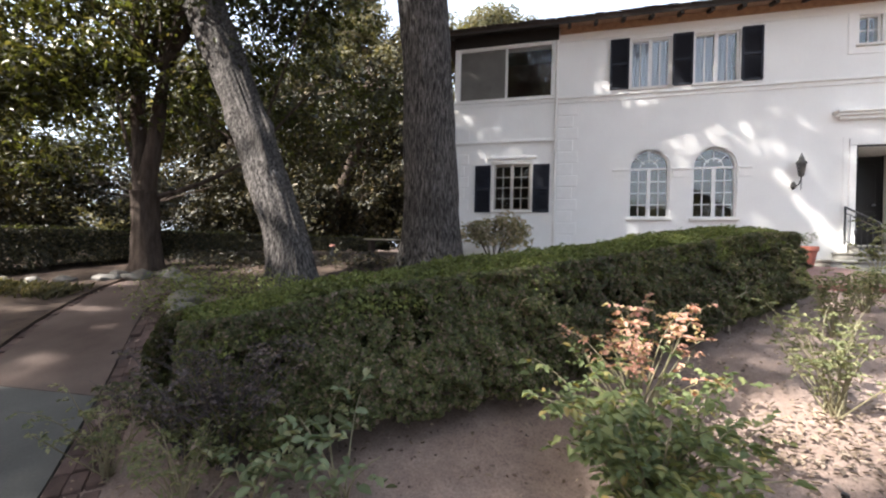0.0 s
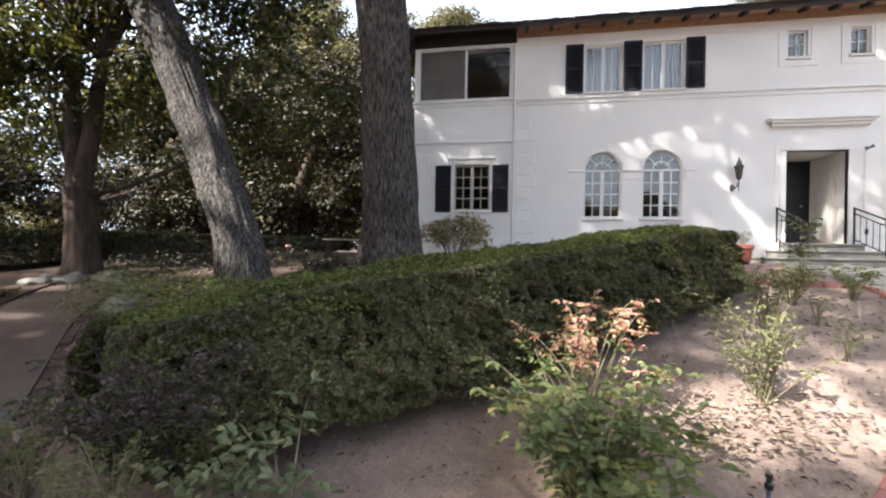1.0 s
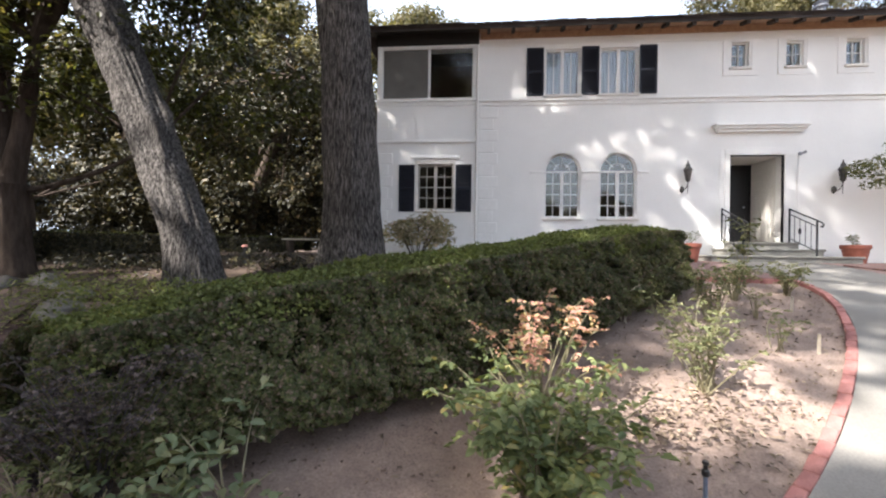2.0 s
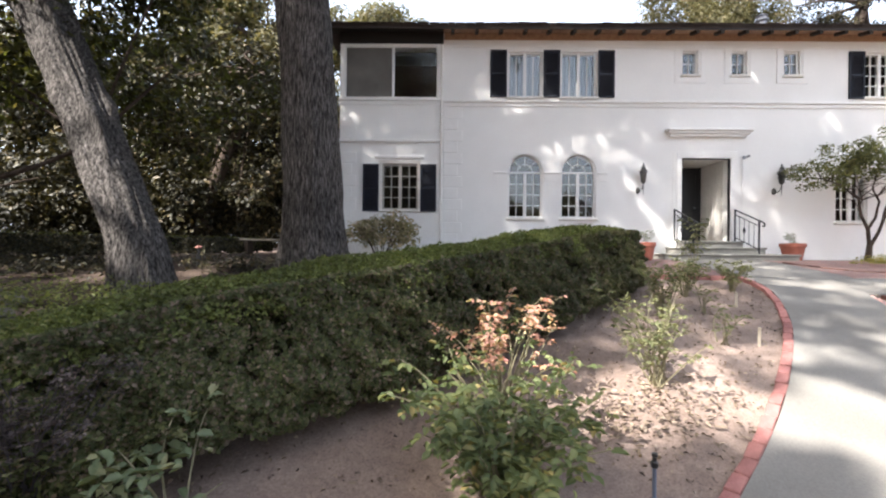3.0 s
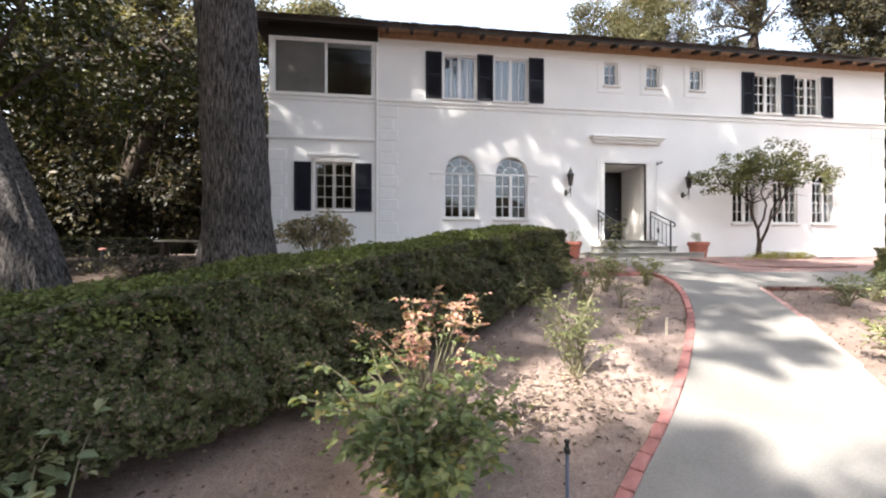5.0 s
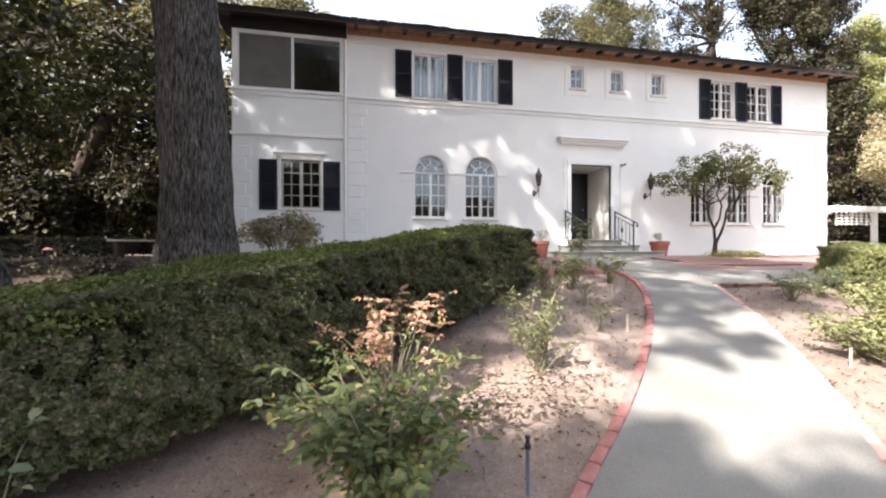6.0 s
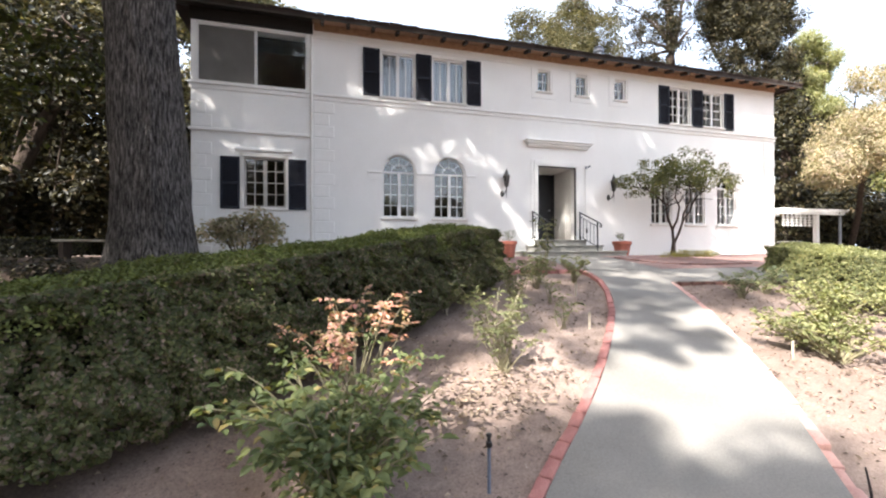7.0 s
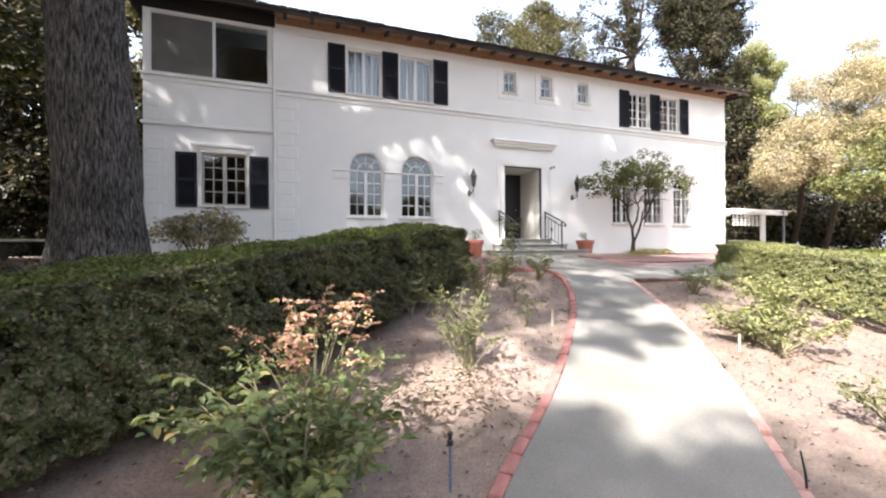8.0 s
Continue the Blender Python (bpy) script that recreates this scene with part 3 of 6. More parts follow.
def glazed(x0, x1, z0, z1, yf, cols, rows, name="window", arch=False, inset=0.10, leaf_gap=True, sill=True, curtain=False, frame_mat=WHITE, bar_mat=None):
    """A window in its opening: frame, casements, glazing bars, panes, sill."""
    y0, y1 = yf + inset, yf + inset + 0.06
    bm = bmesh.new()
    f = 0.045
    box(bm, x0, x0 + f, y0, y1, z0, z1)
    box(bm, x1 - f, x1, y0, y1, z0, z1)
    box(bm, x0 + f, x1 - f, y0, y1, z0, z0 + f)
    box(bm, x0 + f, x1 - f, y0, y1, z1 - f, z1)
    cx, r = (x0 + x1) / 2, (x1 - x0) / 2
    if leaf_gap:
        box(bm, cx - 0.04, cx + 0.04, y0 - 0.008, y1, z0 + f, z1 - f)
    win = part(name, bm, frame_mat, house)
    halves = ((x0 + f, cx - 0.04), (cx + 0.04, x1 - f)) if leaf_gap else ((x0 + f, x1 - f),)
    for a, b in halves:
        for i in range(1, cols):
            x = a + (b - a) * i / cols
            part("glazing_bar", boxed(x - 0.011, x + 0.011, y0 + 0.012, y1 - 0.01, z0 + f, z1 - f), bar_mat or frame_mat, win)
        for j in range(1, rows):
            z = z0 + f + (z1 - z0 - 2 * f) * j / rows
            part("glazing_bar", boxed(a, b, y0 + 0.015, y1 - 0.012, z - 0.011, z + 0.011), bar_mat or frame_mat, win)
        g = part("pane", boxed(a, b, y1 - 0.026, y1 - 0.020, z0 + f, z1 - f), GLASS, win)
        g.visible_shadow = False
    if arch:
        bm = bmesh.new()
        n = 16
        ang = np.linspace(0, math.pi, n + 1)
        for k in range(n):
            q = []
            for rr in (r, r - f):
                for a in (ang[k], ang[k + 1]):
                    q.append((cx + rr * math.cos(a), z1 + 0.001 + rr * math.sin(a)))
            front = [bm.verts.new((x, y0, z)) for x, z in (q[0], q[1], q[3], q[2])]
            back = [bm.verts.new((x, y1, z)) for x, z in (q[0], q[1], q[3], q[2])]
            bm.faces.new(front[::-1])
            bm.faces.new(back)
            for i in range(4):
                bm.faces.new((front[i], front[(i + 1) % 4], back[(i + 1) % 4], back[i]))
        part("arch_frame", bm, frame_mat, win)
        for a in (0.25, 0.5, 0.75):
            a *= math.pi
            bm = bmesh.new()
            tube(bm, [(cx + 0.14 * math.cos(a), y0 + 0.03, z1 + 0.14 * math.sin(a)), (cx + (r - 0.05) * math.cos(a), y0 + 0.03, z1 + (r - 0.05) * math.sin(a))], [0.011, 0.011], 6)
            part("fanlight_bar", bm, frame_mat, win)
        bm = bmesh.new()
        tube(bm, [(cx + 0.2 * math.cos(a), y0 + 0.03, z1 + 0.2 * math.sin(a)) for a in np.linspace(0.1, math.pi - 0.1, 12)], [0.011] * 12, 6)
        part("fanlight_bar", bm, frame_mat, win)
        bm = bmesh.new()
        pts = [(cx + (r - f) * math.cos(a), z1 + (r - f) * math.sin(a)) for a in ang]
        fr = [bm.verts.new((x, y1 - 0.026, z)) for x, z in pts]
        bk = [bm.verts.new((x, y1 - 0.020, z)) for x, z in pts]
        bm.faces.new(fr[::-1])
        bm.faces.new(bk)
        for k in range(len(pts)):
            m = (k + 1) % len(pts)
            bm.faces.new((fr[k], fr[m], bk[m], bk[k]))
        g = part("fanlight_pane", bm, GLASS, win)
        g.visible_shadow = False
    if sill:
        part("sill", boxed(x0 - 0.05, x1 + 0.05, yf - 0.06, yf + inset - 0.002, z0 - 0.065, z0 - 0.002, bevel=0.01), TRIM, win)
    if curtain:
        bm = bmesh.new()
        n = 60
        rows_ = [[bm.verts.new((x0 + 0.03 + (x1 - x0 - 0.06) * i / n, yf + 0.36 + 0.012 * math.sin(i * 0.8), z)) for i in range(n + 1)] for z in (z0 - 0.05, z1 + 0.03)]
        for i in range(n):
            bm.faces.new((rows_[0][i], rows_[0][i + 1], rows_[1][i + 1], rows_[1][i]))
        bmesh.ops.solidify(bm, geom=bm.faces[:], thickness=0.004)
        part("curtain", bm, CURTAIN, win, "pale drawn curtain")
    return win


def shutter(x0, x1, z0, z1, yf):
    """A louvred wooden shutter fixed beside its window."""
    y0, y1 = yf - 0.05, yf - 0.004
    bm = bmesh.new()
    f = 0.05
    box(bm, x0, x0 + f, y0, y1, z0, z1, 0.004)
    box(bm, x1 - f, x1, y0, y1, z0, z1, 0.004)
    for z in (z0, (z0 + z1) / 2 - f / 2, z1 - f):
        box(bm, x0 + f, x1 - f, y0 + 0.003, y1, z, z + f)
    box(bm, x0 + f, x1 - f, y1 - 0.008, y1 - 0.002, z0 + f, z1 - f)
    sh = part("shutter", bm, SHUTTER, house)
    bm = bmesh.new()
    z = z0 + f + 0.02
    while z < z1 - f - 0.02:
        if abs(z - (z0 + z1) / 2) > f / 2 + 0.012:
            vs = bmesh.ops.create_cube(bm, size=1)["verts"]
            for v in vs:
                out = -1 if v.co.y < 0 else 1
                v.co = Vector(((x0 + x1) / 2 + v.co.x * (x1 - x0 - 2 * f), y0 + 0.02 + out * 0.014, z - (0.0 if out > 0 else 0.018) + 0.006 * v.co.z))
        z += 0.034
    part("louvre", bm, SHUTTER, sh)


win_w = glazed(*WING_WIN, -0.10, 2, 4, frame_mat=TAUPE, inset=0.05)
part("window_hood", boxed(-8.10, -6.80, -0.16, -0.101, 2.61, 2.69, bevel=0.015), STUCCO, house)
bm = bmesh.new()
for a, b, c, d in ((-7.99, -7.925, 1.22, 2.55), (-6.955, -6.91, 1.22, 2.55), (-7.99, -6.91, 2.485, 2.552)):
    box(bm, a, b, -0.128, -0.101, c, d if d != 2.552 else 2.56)
part("window_casing", bm, TRIM, house)
shutter(-8.42, -8.0, 1.21, 2.46, -0.10)
shutter(-6.90, -6.48, 1.21, 2.46, -0.10)

# sleeping porch opening: one half screened, one half glazed
x0, x1, z0, z1 = PORCH
bm = bmesh.new()
for a, b, c, d in ((x0, x0 + 0.035, z0, z1), (x1 - 0.035, x1, z0, z1), (x0 + 0.035, x1 - 0.035, z0, z0 + 0.035), (x0 + 0.035, x1 - 0.035, z1 - 0.035, z1), (-7.675, -7.62, z0 + 0.035, z1 - 0.035)):
    box(bm, a, b, -0.07, 0.03, c, d)
porch_win = part("porch_window", bm, WHITE, house, "wide white-framed porch window, half screened")
part("insect_screen", boxed(x0 + 0.035, -7.675, -0.03, -0.024, z0 + 0.035, z1 - 0.035), SCREEN, porch_win, "grey insect screen")
g = part("pane", boxed(-7.62, x1 - 0.035, -0.02, -0.014, z0 + 0.035, z1 - 0.035), GLASS, porch_win)
g.visible_shadow = False
part("sill", boxed(x0 - 0.06, x1 + 0.06, -0.17, -0.101, z0 - 0.03, z0 - 0.0, bevel=0.008), TRIM, porch_win)

for k, q in enumerate(UPPER):
    glazed(*q, 0.0, 2, 1 if k < 2 else 4, curtain=k < 2, inset=0.06)
for a, b in ((-5.07, -4.63), (-3.66, -3.22), (-2.21, -1.78), (4.38, 4.79), (5.72, 6.16), (7.11, 7.51)):
    shutter(a, b, 4.28, 5.53, 0.0)
for q in SMALL:
    w = glazed(*q, 0.0, 2, 2, leaf_gap=False, inset=0.07)
    a, b, c, d = q[0] - 0.2, q[1] + 0.2, q[2] - 0.22, q[3] + 0.1
    bm = bmesh.new()
    for e in ((a, q[0] - 0.06, c, d), (q[1] + 0.06, b, c, d), (q[0] - 0.06, q[1] + 0.06, c, q[2] - 0.08), (q[0] - 0.06, q[1] + 0.06, q[3] + 0.03, d)):
        box(bm, e[0], e[1], -0.018, -0.001, e[2], e[3])
    part("window_surround", bm, STUCCO, house)
for q in ARCHES:
    glazed(*q, 0.0, 2, 4, arch=True, inset=0.045)
# impost bands between the arches
for xa, xb in ((-4.96, -4.60), (-3.63, -3.20), (-2.21, -1.94), (3.74, 4.05), (4.95, 5.41), (6.31, 6.77), (7.67, 7.98)):
    bm = boxed(xa, xb, -0.05, -0.001, 2.25, 2.30, bevel=0.008)
    box(bm, xa + 0.02, xb - 0.02, -0.022, -0.001, 2.06, 2.248)
    part("impost", bm, STUCCO, house)

# front door recess, surround and hood
a, b, c, d = DOOR
bm = boxed(a - 0.02, a - 0.002, 0.283, 1.3, c, d)
box(bm, b + 0.002, b + 0.02, 0.283, 1.3, c, d)
box(bm, a - 0.02, b + 0.02, 0.283, 1.3, d + 0.002, d + 0.03)
part("door_reveal", bm, TRIM, house, "cream panelled lining of the door recess")
for k in range(7):
    part("reveal_board", boxed(b - 0.010, b + 0.0015, 0.29 + k * 0.14, 0.405 + k * 0.14, c + 0.03, d - 0.03, bevel=0.003), TRIM, house)
door = part("front_door", boxed(a + 0.04, b - 0.05, 1.24, 1.29, c, d - 0.02, bevel=0.004), BLACK, house, "black panelled front door")
for xa, xb in ((a, a + 0.04), (b - 0.05, b - 0.012)):
    part("door_jamb", boxed(xa, xb, 1.22, 1.26, c, d), BLACK, door)
for zx in ((c + 0.15, c + 0.85), (c + 1.0, d - 0.2)):
    for xa, xb in ((a + 0.16, (a + b) / 2 - 0.05), ((a + b) / 2 + 0.05, b - 0.16)):
        part("door_panel", boxed(xa, xb, 1.222, 1.238, zx[0], zx[1], bevel=0.006), BLACK, door)
bm = bmesh.new()
lathe(bm, [(0.012, 0), (0.03, 0.02), (0.032, 0.05), (0.015, 0.065)], 12)
bmesh.ops.rotate(bm, verts=bm.verts, matrix=Matrix.Rotation(math.pi / 2, 3, "X"))
bmesh.ops.translate(bm, verts=bm.verts, vec=(b - 0.2, 1.24, c + 1.0))
part("door_knob", bm, GALV, door, "metal door knob")
bm = boxed(a - 0.001, a + 0.03, -0.004, 0.04, c, d - 0.03)
box(bm, b - 0.035, b + 0.001, -0.004, 0.04, c, d - 0.03)
box(bm, a, b, -0.004, 0.04, d - 0.03, d + 0.001)
part("screen_door_frame", bm, BLACK, house, "thin black outer door frame")
for e in ((a - 0.13, a - 0.003, c, d + 0.003), (b + 0.003, b + 0.13, c, d + 0.003), (a - 0.13, b + 0.13, d + 0.005, d + 0.14)):
    part("door_casing", boxed(e[0], e[1], -0.03, -0.001, e[2], e[3], bevel=0.006), STUCCO, house)
for e in ((a - 0.24, a - 0.133, 0.1, d + 0.19), (b + 0.133, b + 0.22, 0.1, d + 0.19), (a - 0.133, b + 0.133, d + 0.142, d + 0.19)):
    part("outer_casing", boxed(e[0], e[1], -0.014, -0.001, e[2], e[3], bevel=0.003), STUCCO, house)
bm = boxed(-0.44, 1.78, -0.22, -0.001, 3.38, 3.44, bevel=0.01)
box(bm, -0.40, 1.74, -0.17, -0.001, 3.32, 3.378, bevel=0.012)
box(bm, -0.34, 1.68, -0.11, -0.001, 3.25, 3.318, bevel=0.012)
part("door_hood", bm, STUCCO, house, "moulded stucco hood over the front door")
bm = bmesh.new()
tube(bm, [(1.60, -0.05, z) for z in np.linspace(0.1, 2.7, 8)], [0.012] * 8, 6)
part("conduit", bm, STUCCO, house)
bm = bmesh.new()
lathe(bm, [(0.02, 0), (0.038, 0.015), (0.038, 0.07), (0.014, 0.09)], 10, (1.62, -0.07, 2.66))
tube(bm, [(1.64, -0.1, 2.70), (1.70, -0.16, 2.74)], [0.02, 0.035], 8)
part("security_light", bm, GALV, house, "small grey wall floodlight")
bm = bmesh.new()
tube(bm, [(XM - 0.04, -0.155, z) for z in (0.1, 1.5, 3, 4.0, 5.6)], [0.028] * 5, 8)
part("downpipe", bm, TRIM, house, "white painted downpipe")
bm = lathe(bmesh.new(), [(0.11, 0), (0.11, 0.55), (0.17, 0.56), (0.17, 0.60), (0.10, 0.62), (0.10, 0.68), (0.16, 0.70), (0.02, 0.78)], 16, (2.86, 1.0, 6.33))
part("flue", bm, GALV, house, "grey metal roof flue with cap")


# ---- steps, rails, lamps, pots ----
steps = thing("front_steps", "grey stone front steps below the door", "steps", (0.6, 0, 0))
for xa, xb, yf, z0, z1 in ((-1.55, 1.75, -1.0, -0.05, 0.17), (-1.0, 1.18, -0.68, 0.172, 0.335), (-0.72, 0.86, -0.36, 0.337, 0.497)):
    st = part("step", boxed(xa + 0.03, xb - 0.03, yf + 0.035, -0.005, z0, z1 - 0.052), STONE, steps)
    part("tread", boxed(xa, xb, yf, -0.005, z1 - 0.05, z1, bevel=0.012), STONE, st)
part("threshold", boxed(-0.575, 0.695, 0.0, 0.28, 0.3, 0.496), STONE, steps)


def railing(x, name_place):
    r = thing("handrail", name_place, "handrail", (x, 0, 0), "handrails by the steps")
    za, zb = 0.50, 0.172
    for y, z0, z1, w in ((-0.12, 0.497, 1.32, 0.016), (-0.95, 0.172, 0.98, 0.016)):
        part("post", boxed(-w, w, y - w, y + w, z0, z1, bevel=0.003), IRON, r)
    pts = [(0, -0.10, 1.33), (0, -0.5, 1.165), (0, -0.95, 0.985), (0, -1.08, 0.93), (0, -1.13, 0.875), (0, -1.10, 0.83), (0, -1.05, 0.845)]
    part("top_rail", tube(bmesh.new(), pts, [0.018] * len(pts), 8), IRON, r)
    part("lower_rail", tube(bmesh.new(), [(0, -0.12, 1.20), (0, -0.95, 0.85)], [0.012, 0.012], 6), IRON, r)
    part("bottom_rail", tube(bmesh.new(), [(0, -0.12, 0.60), (0, -0.95, 0.28)], [0.012, 0.012], 6), IRON, r)
    for k in range(1, 5):
        y = -0.12 - 0.83 * k / 5
        zt, zb2 = 1.20 - 0.35 * k / 5, 0.60 - 0.32 * k / 5
        bal = part("baluster", tube(bmesh.new(), [(0, y, zb2), (0, y, zt)], [0.008, 0.008], 6), IRON, r)
        if k == 2:
            part("scroll", lathe(bmesh.new(), [(0.005, -0.09), (0.03, -0.03), (0.03, 0.03), (0.005, 0.09)], 8, (0, y, (zt + zb2) / 2)), IRON, bal)
    return r


railing(1.36, "black wrought-iron handrail beside the stone steps")
railing(-0.22, "black wrought-iron handrail half hidden by roses")


def sconce(x):
    s = thing("wall_lantern", "dark bronze wall lantern on a scrolled bracket", "wall lamp", (x, 0, 1.68), "lanterns beside the door")
    part("back_plate", lathe(bmesh.new(), [(0.002, -0.10), (0.05, -0.05), (0.055, 0), (0.05, 0.05), (0.002, 0.10)], 8, (-0.06, -0.022, 0.14)), BRONZE, s)
    pts = [(-0.06, -0.03, 0.14), (-0.06, -0.13, 0.10), (-0.03, -0.19, 0.16), (0, -0.20, 0.27), (0, -0.20, 0.34)]
    part("bracket", tube(bmesh.new(), pts, [0.014] * 5, 6), BRONZE, s)
    part("lantern_body", lathe(bmesh.new(), [(0.02, 0.30), (0.06, 0.34), (0.065, 0.36), (0.097, 0.58), (0.1, 0.60)], 6, (0, -0.20, 0)), BRONZE, s)
    part("lantern_glass", lathe(bmesh.new(), [(0.068, 0.372), (0.1, 0.575)], 6, (0, -0.20, 0.004)), GLASS, s)
    part("lantern_roof", lathe(bmesh.new(), [(0.115, 0.602), (0.11, 0.62), (0.055, 0.69), (0.055, 0.74), (0.03, 0.76), (0.012, 0.83), (0.004, 0.85)], 6, (0, -0.20, 0)), BRONZE, s)
    part("tail_rod", tube(bmesh.new(), [(0, -0.20, 0.30), (0, -0.20, 0.14), (0, -0.19, 0.0)], [0.012, 0.010, 0.004], 6), BRONZE, s)


sconce(-1.08)
sconce(2.50)


def sprigs(rng, n, base, height, spread, parent, mat_c, mat_l, per=14, size=0.04, cane_r=0.006, sub=True, keep=0.25, wide=0.55, fine=True, tip=None, lean=(0, 0)):
    """Canes rising from one root with leaves in fives along them."""
    pts_all, face_all, tip_all, tipf, leaf_way, tip_way = [], [], [], [], [], []
    for k in range(n):
        a = rng.uniform(0, 2 * math.pi)
        h = height * rng.uniform(0.55, 1.0)
        out = spread * rng.uniform(0.25, 1.0)
        top = Vector((base[0] + math.cos(a) * out + lean[0], base[1] + math.sin(a) * out + lean[1], base[2] + h))
        bend = Vector((rng.normal(0, 0.05), rng.normal(0, 0.05), 0.17 * h))
        line = curve_pts((base[0] + rng.normal(0, 0.03), base[1] + rng.normal(0, 0.03), base[2] - 0.03), top, bend, 7)
        part("cane", tube(bmesh.new(), line, [cane_r * (1.2 - 0.8 * i / 7) for i in range(8)], 5), mat_c, parent)
        for j in range(per):
            s = keep + (1 - keep) * rng.uniform(0, 1) ** 0.8
            q = line[min(6, int(s * 7))].lerp(line[min(7, int(s * 7) + 1)], s * 7 % 1)
            stem = Vector((rng.normal(0, 1), rng.normal(0, 1), rng.normal(0.1, 0.4))).normalized()
            sidev = Vector((stem.y, -stem.x, rng.normal(0, 0.25))).normalized()
            is_tip = tip is not None and s > 0.66
            for u, v in ((2.4, 0), (1.75, 1), (1.75, -1), (0.95, 1), (0.95, -1)):
                if rng.uniform() < 0.12:
                    continue
                way = stem if v == 0 else (stem * 0.65 + sidev * v).normalized()
                w = q + stem * size * 0.8 * u + way * size * 0.5 + Vector((0, 0, -0.05 * size * u * u))
                (tip_all if is_tip else pts_all).append(w)
                (tip_way if is_tip else leaf_way).append(way + Vector((0, 0, -0.25)))
                (tipf if is_tip else face_all).append((rng.normal(0, 0.3), rng.normal(-0.15, 0.3), 1.0))
    if pts_all:
        leaves("foliage", rng, np.array(pts_all), np.array(face_all), size, mat_l, parent, wide=wide, fine=fine, lie=np.array(leaf_way), loose=0.22)
    if tip_all:
        leaves("young_foliage", rng, np.array(tip_all), np.array(tipf), size, tip, parent, "copper-red young leaves", wide=wide, fine=fine, lie=np.array(tip_way), loose=0.3)


def pot(x, y, h, r, label, seed):
    z = land(y) + 0.024
    t = thing("flower_pot", label, "flower pot", (x, y, z), "pots by the steps")
    part("pot", lathe(bmesh.new(), [(r * 0.66, 0), (r * 0.72, 0.02), (r * 0.92, h * 0.76), (r, h * 0.77), (r * 1.03, h * 0.8), (r * 1.03, h * 0.98), (r * 0.97, h), (r * 0.9, h), (r * 0.88, h - 0.06)], 28), TERRACOTTA, t, smooth=False)
    part("potting_soil", lathe(bmesh.new(), [(r * 0.8, h - 0.14), (r * 0.86, h - 0.055), (r * 0.3, h - 0.04)], 20), LITTERSOIL, t)
    rg = np.random.default_rng(seed)
    sprigs(rg, 9, (0, 0, h - 0.06), 0.32, 0.24, t, CANE, GREY_ROSE, per=5, size=0.035, cane_r=0.004)


pot(2.36, -0.72, 0.42, 0.26, "round terracotta pot with a small leggy plant", 1)
pot(-1.52, -1.2, 0.42, 0.24, "round terracotta pot beside the hedge with thin plant", 2)


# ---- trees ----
# crown gaps cut for sun on the ground: x, y, half width, half depth
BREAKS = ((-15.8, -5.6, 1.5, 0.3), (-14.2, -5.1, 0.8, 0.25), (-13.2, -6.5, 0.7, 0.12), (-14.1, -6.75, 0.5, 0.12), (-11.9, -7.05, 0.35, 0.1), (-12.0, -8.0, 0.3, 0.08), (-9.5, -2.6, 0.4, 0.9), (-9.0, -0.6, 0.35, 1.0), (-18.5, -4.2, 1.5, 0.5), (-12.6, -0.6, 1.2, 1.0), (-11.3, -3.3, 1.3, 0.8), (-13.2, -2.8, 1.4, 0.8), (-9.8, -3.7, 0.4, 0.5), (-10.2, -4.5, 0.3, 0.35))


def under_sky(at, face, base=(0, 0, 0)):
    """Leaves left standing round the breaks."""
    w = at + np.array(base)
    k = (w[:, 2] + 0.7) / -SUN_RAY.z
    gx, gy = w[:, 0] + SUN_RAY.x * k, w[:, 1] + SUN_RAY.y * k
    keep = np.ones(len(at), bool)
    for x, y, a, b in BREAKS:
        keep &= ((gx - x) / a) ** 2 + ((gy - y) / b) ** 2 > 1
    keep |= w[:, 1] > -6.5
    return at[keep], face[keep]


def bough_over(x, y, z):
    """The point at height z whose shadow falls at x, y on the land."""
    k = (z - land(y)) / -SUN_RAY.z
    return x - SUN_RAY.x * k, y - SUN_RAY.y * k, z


def big_trunk(name, pts, radii, mat, parent, seg=72, seed=0, ridge=0.05, knots=0.0):
    """A thick bole with furrowed bark and a flared foot."""
    line = []
    rr = []
    for i in range(len(pts) - 1):
        for k in range(14):
            s = k / 14
            line.append(Vector(pts[i]).lerp(Vector(pts[i + 1]), s))
            rr.append(radii[i] + (radii[i + 1] - radii[i]) * s)
    line.append(Vector(pts[-1]))
    rr.append(radii[-1])
    for _ in range(6):
        line = [line[0]] + [(a + b + c) / 3 for a, b, c in zip(line, line[1:], line[2:])] + [line[-1]]
        rr = [rr[0]] + [(a + b + c) / 3 for a, b, c in zip(rr, rr[1:], rr[2:])] + [rr[-1]]
    bm = bmesh.new()
    rings = []
    for q, r in zip(line, rr):
        ring = []
        for k in range(seg):
            a = 2 * math.pi * k / seg
            u, v = math.cos(a), math.sin(a)
            f = 1 + 0.07 * noise.noise((u * 1.3 + seed, v * 1.3, q.z * 0.5)) + ridge * noise.noise((u * 7 + seed, v * 7, q.z * 0.9)) + ridge * 0.6 * noise.noise((u * 16, v * 16 + seed, q.z * 2.2))
            f += knots * max(0.0, noise.noise((u * 2.1 + seed, v * 2.1, q.z * 1.5)) - 0.28)
            ring.append(bm.verts.new((q.x + u * r * f, q.y + v * r * f, q.z)))
        rings.append(ring)
    for a, b in zip(rings, rings[1:]):
        for k in range(seg):
            bm.faces.new((a[k], a[(k + 1) % seg], b[(k + 1) % seg], b[k]))
    bm.faces.new(rings[-1])
    return part(name, bm, mat, parent, smooth=True)


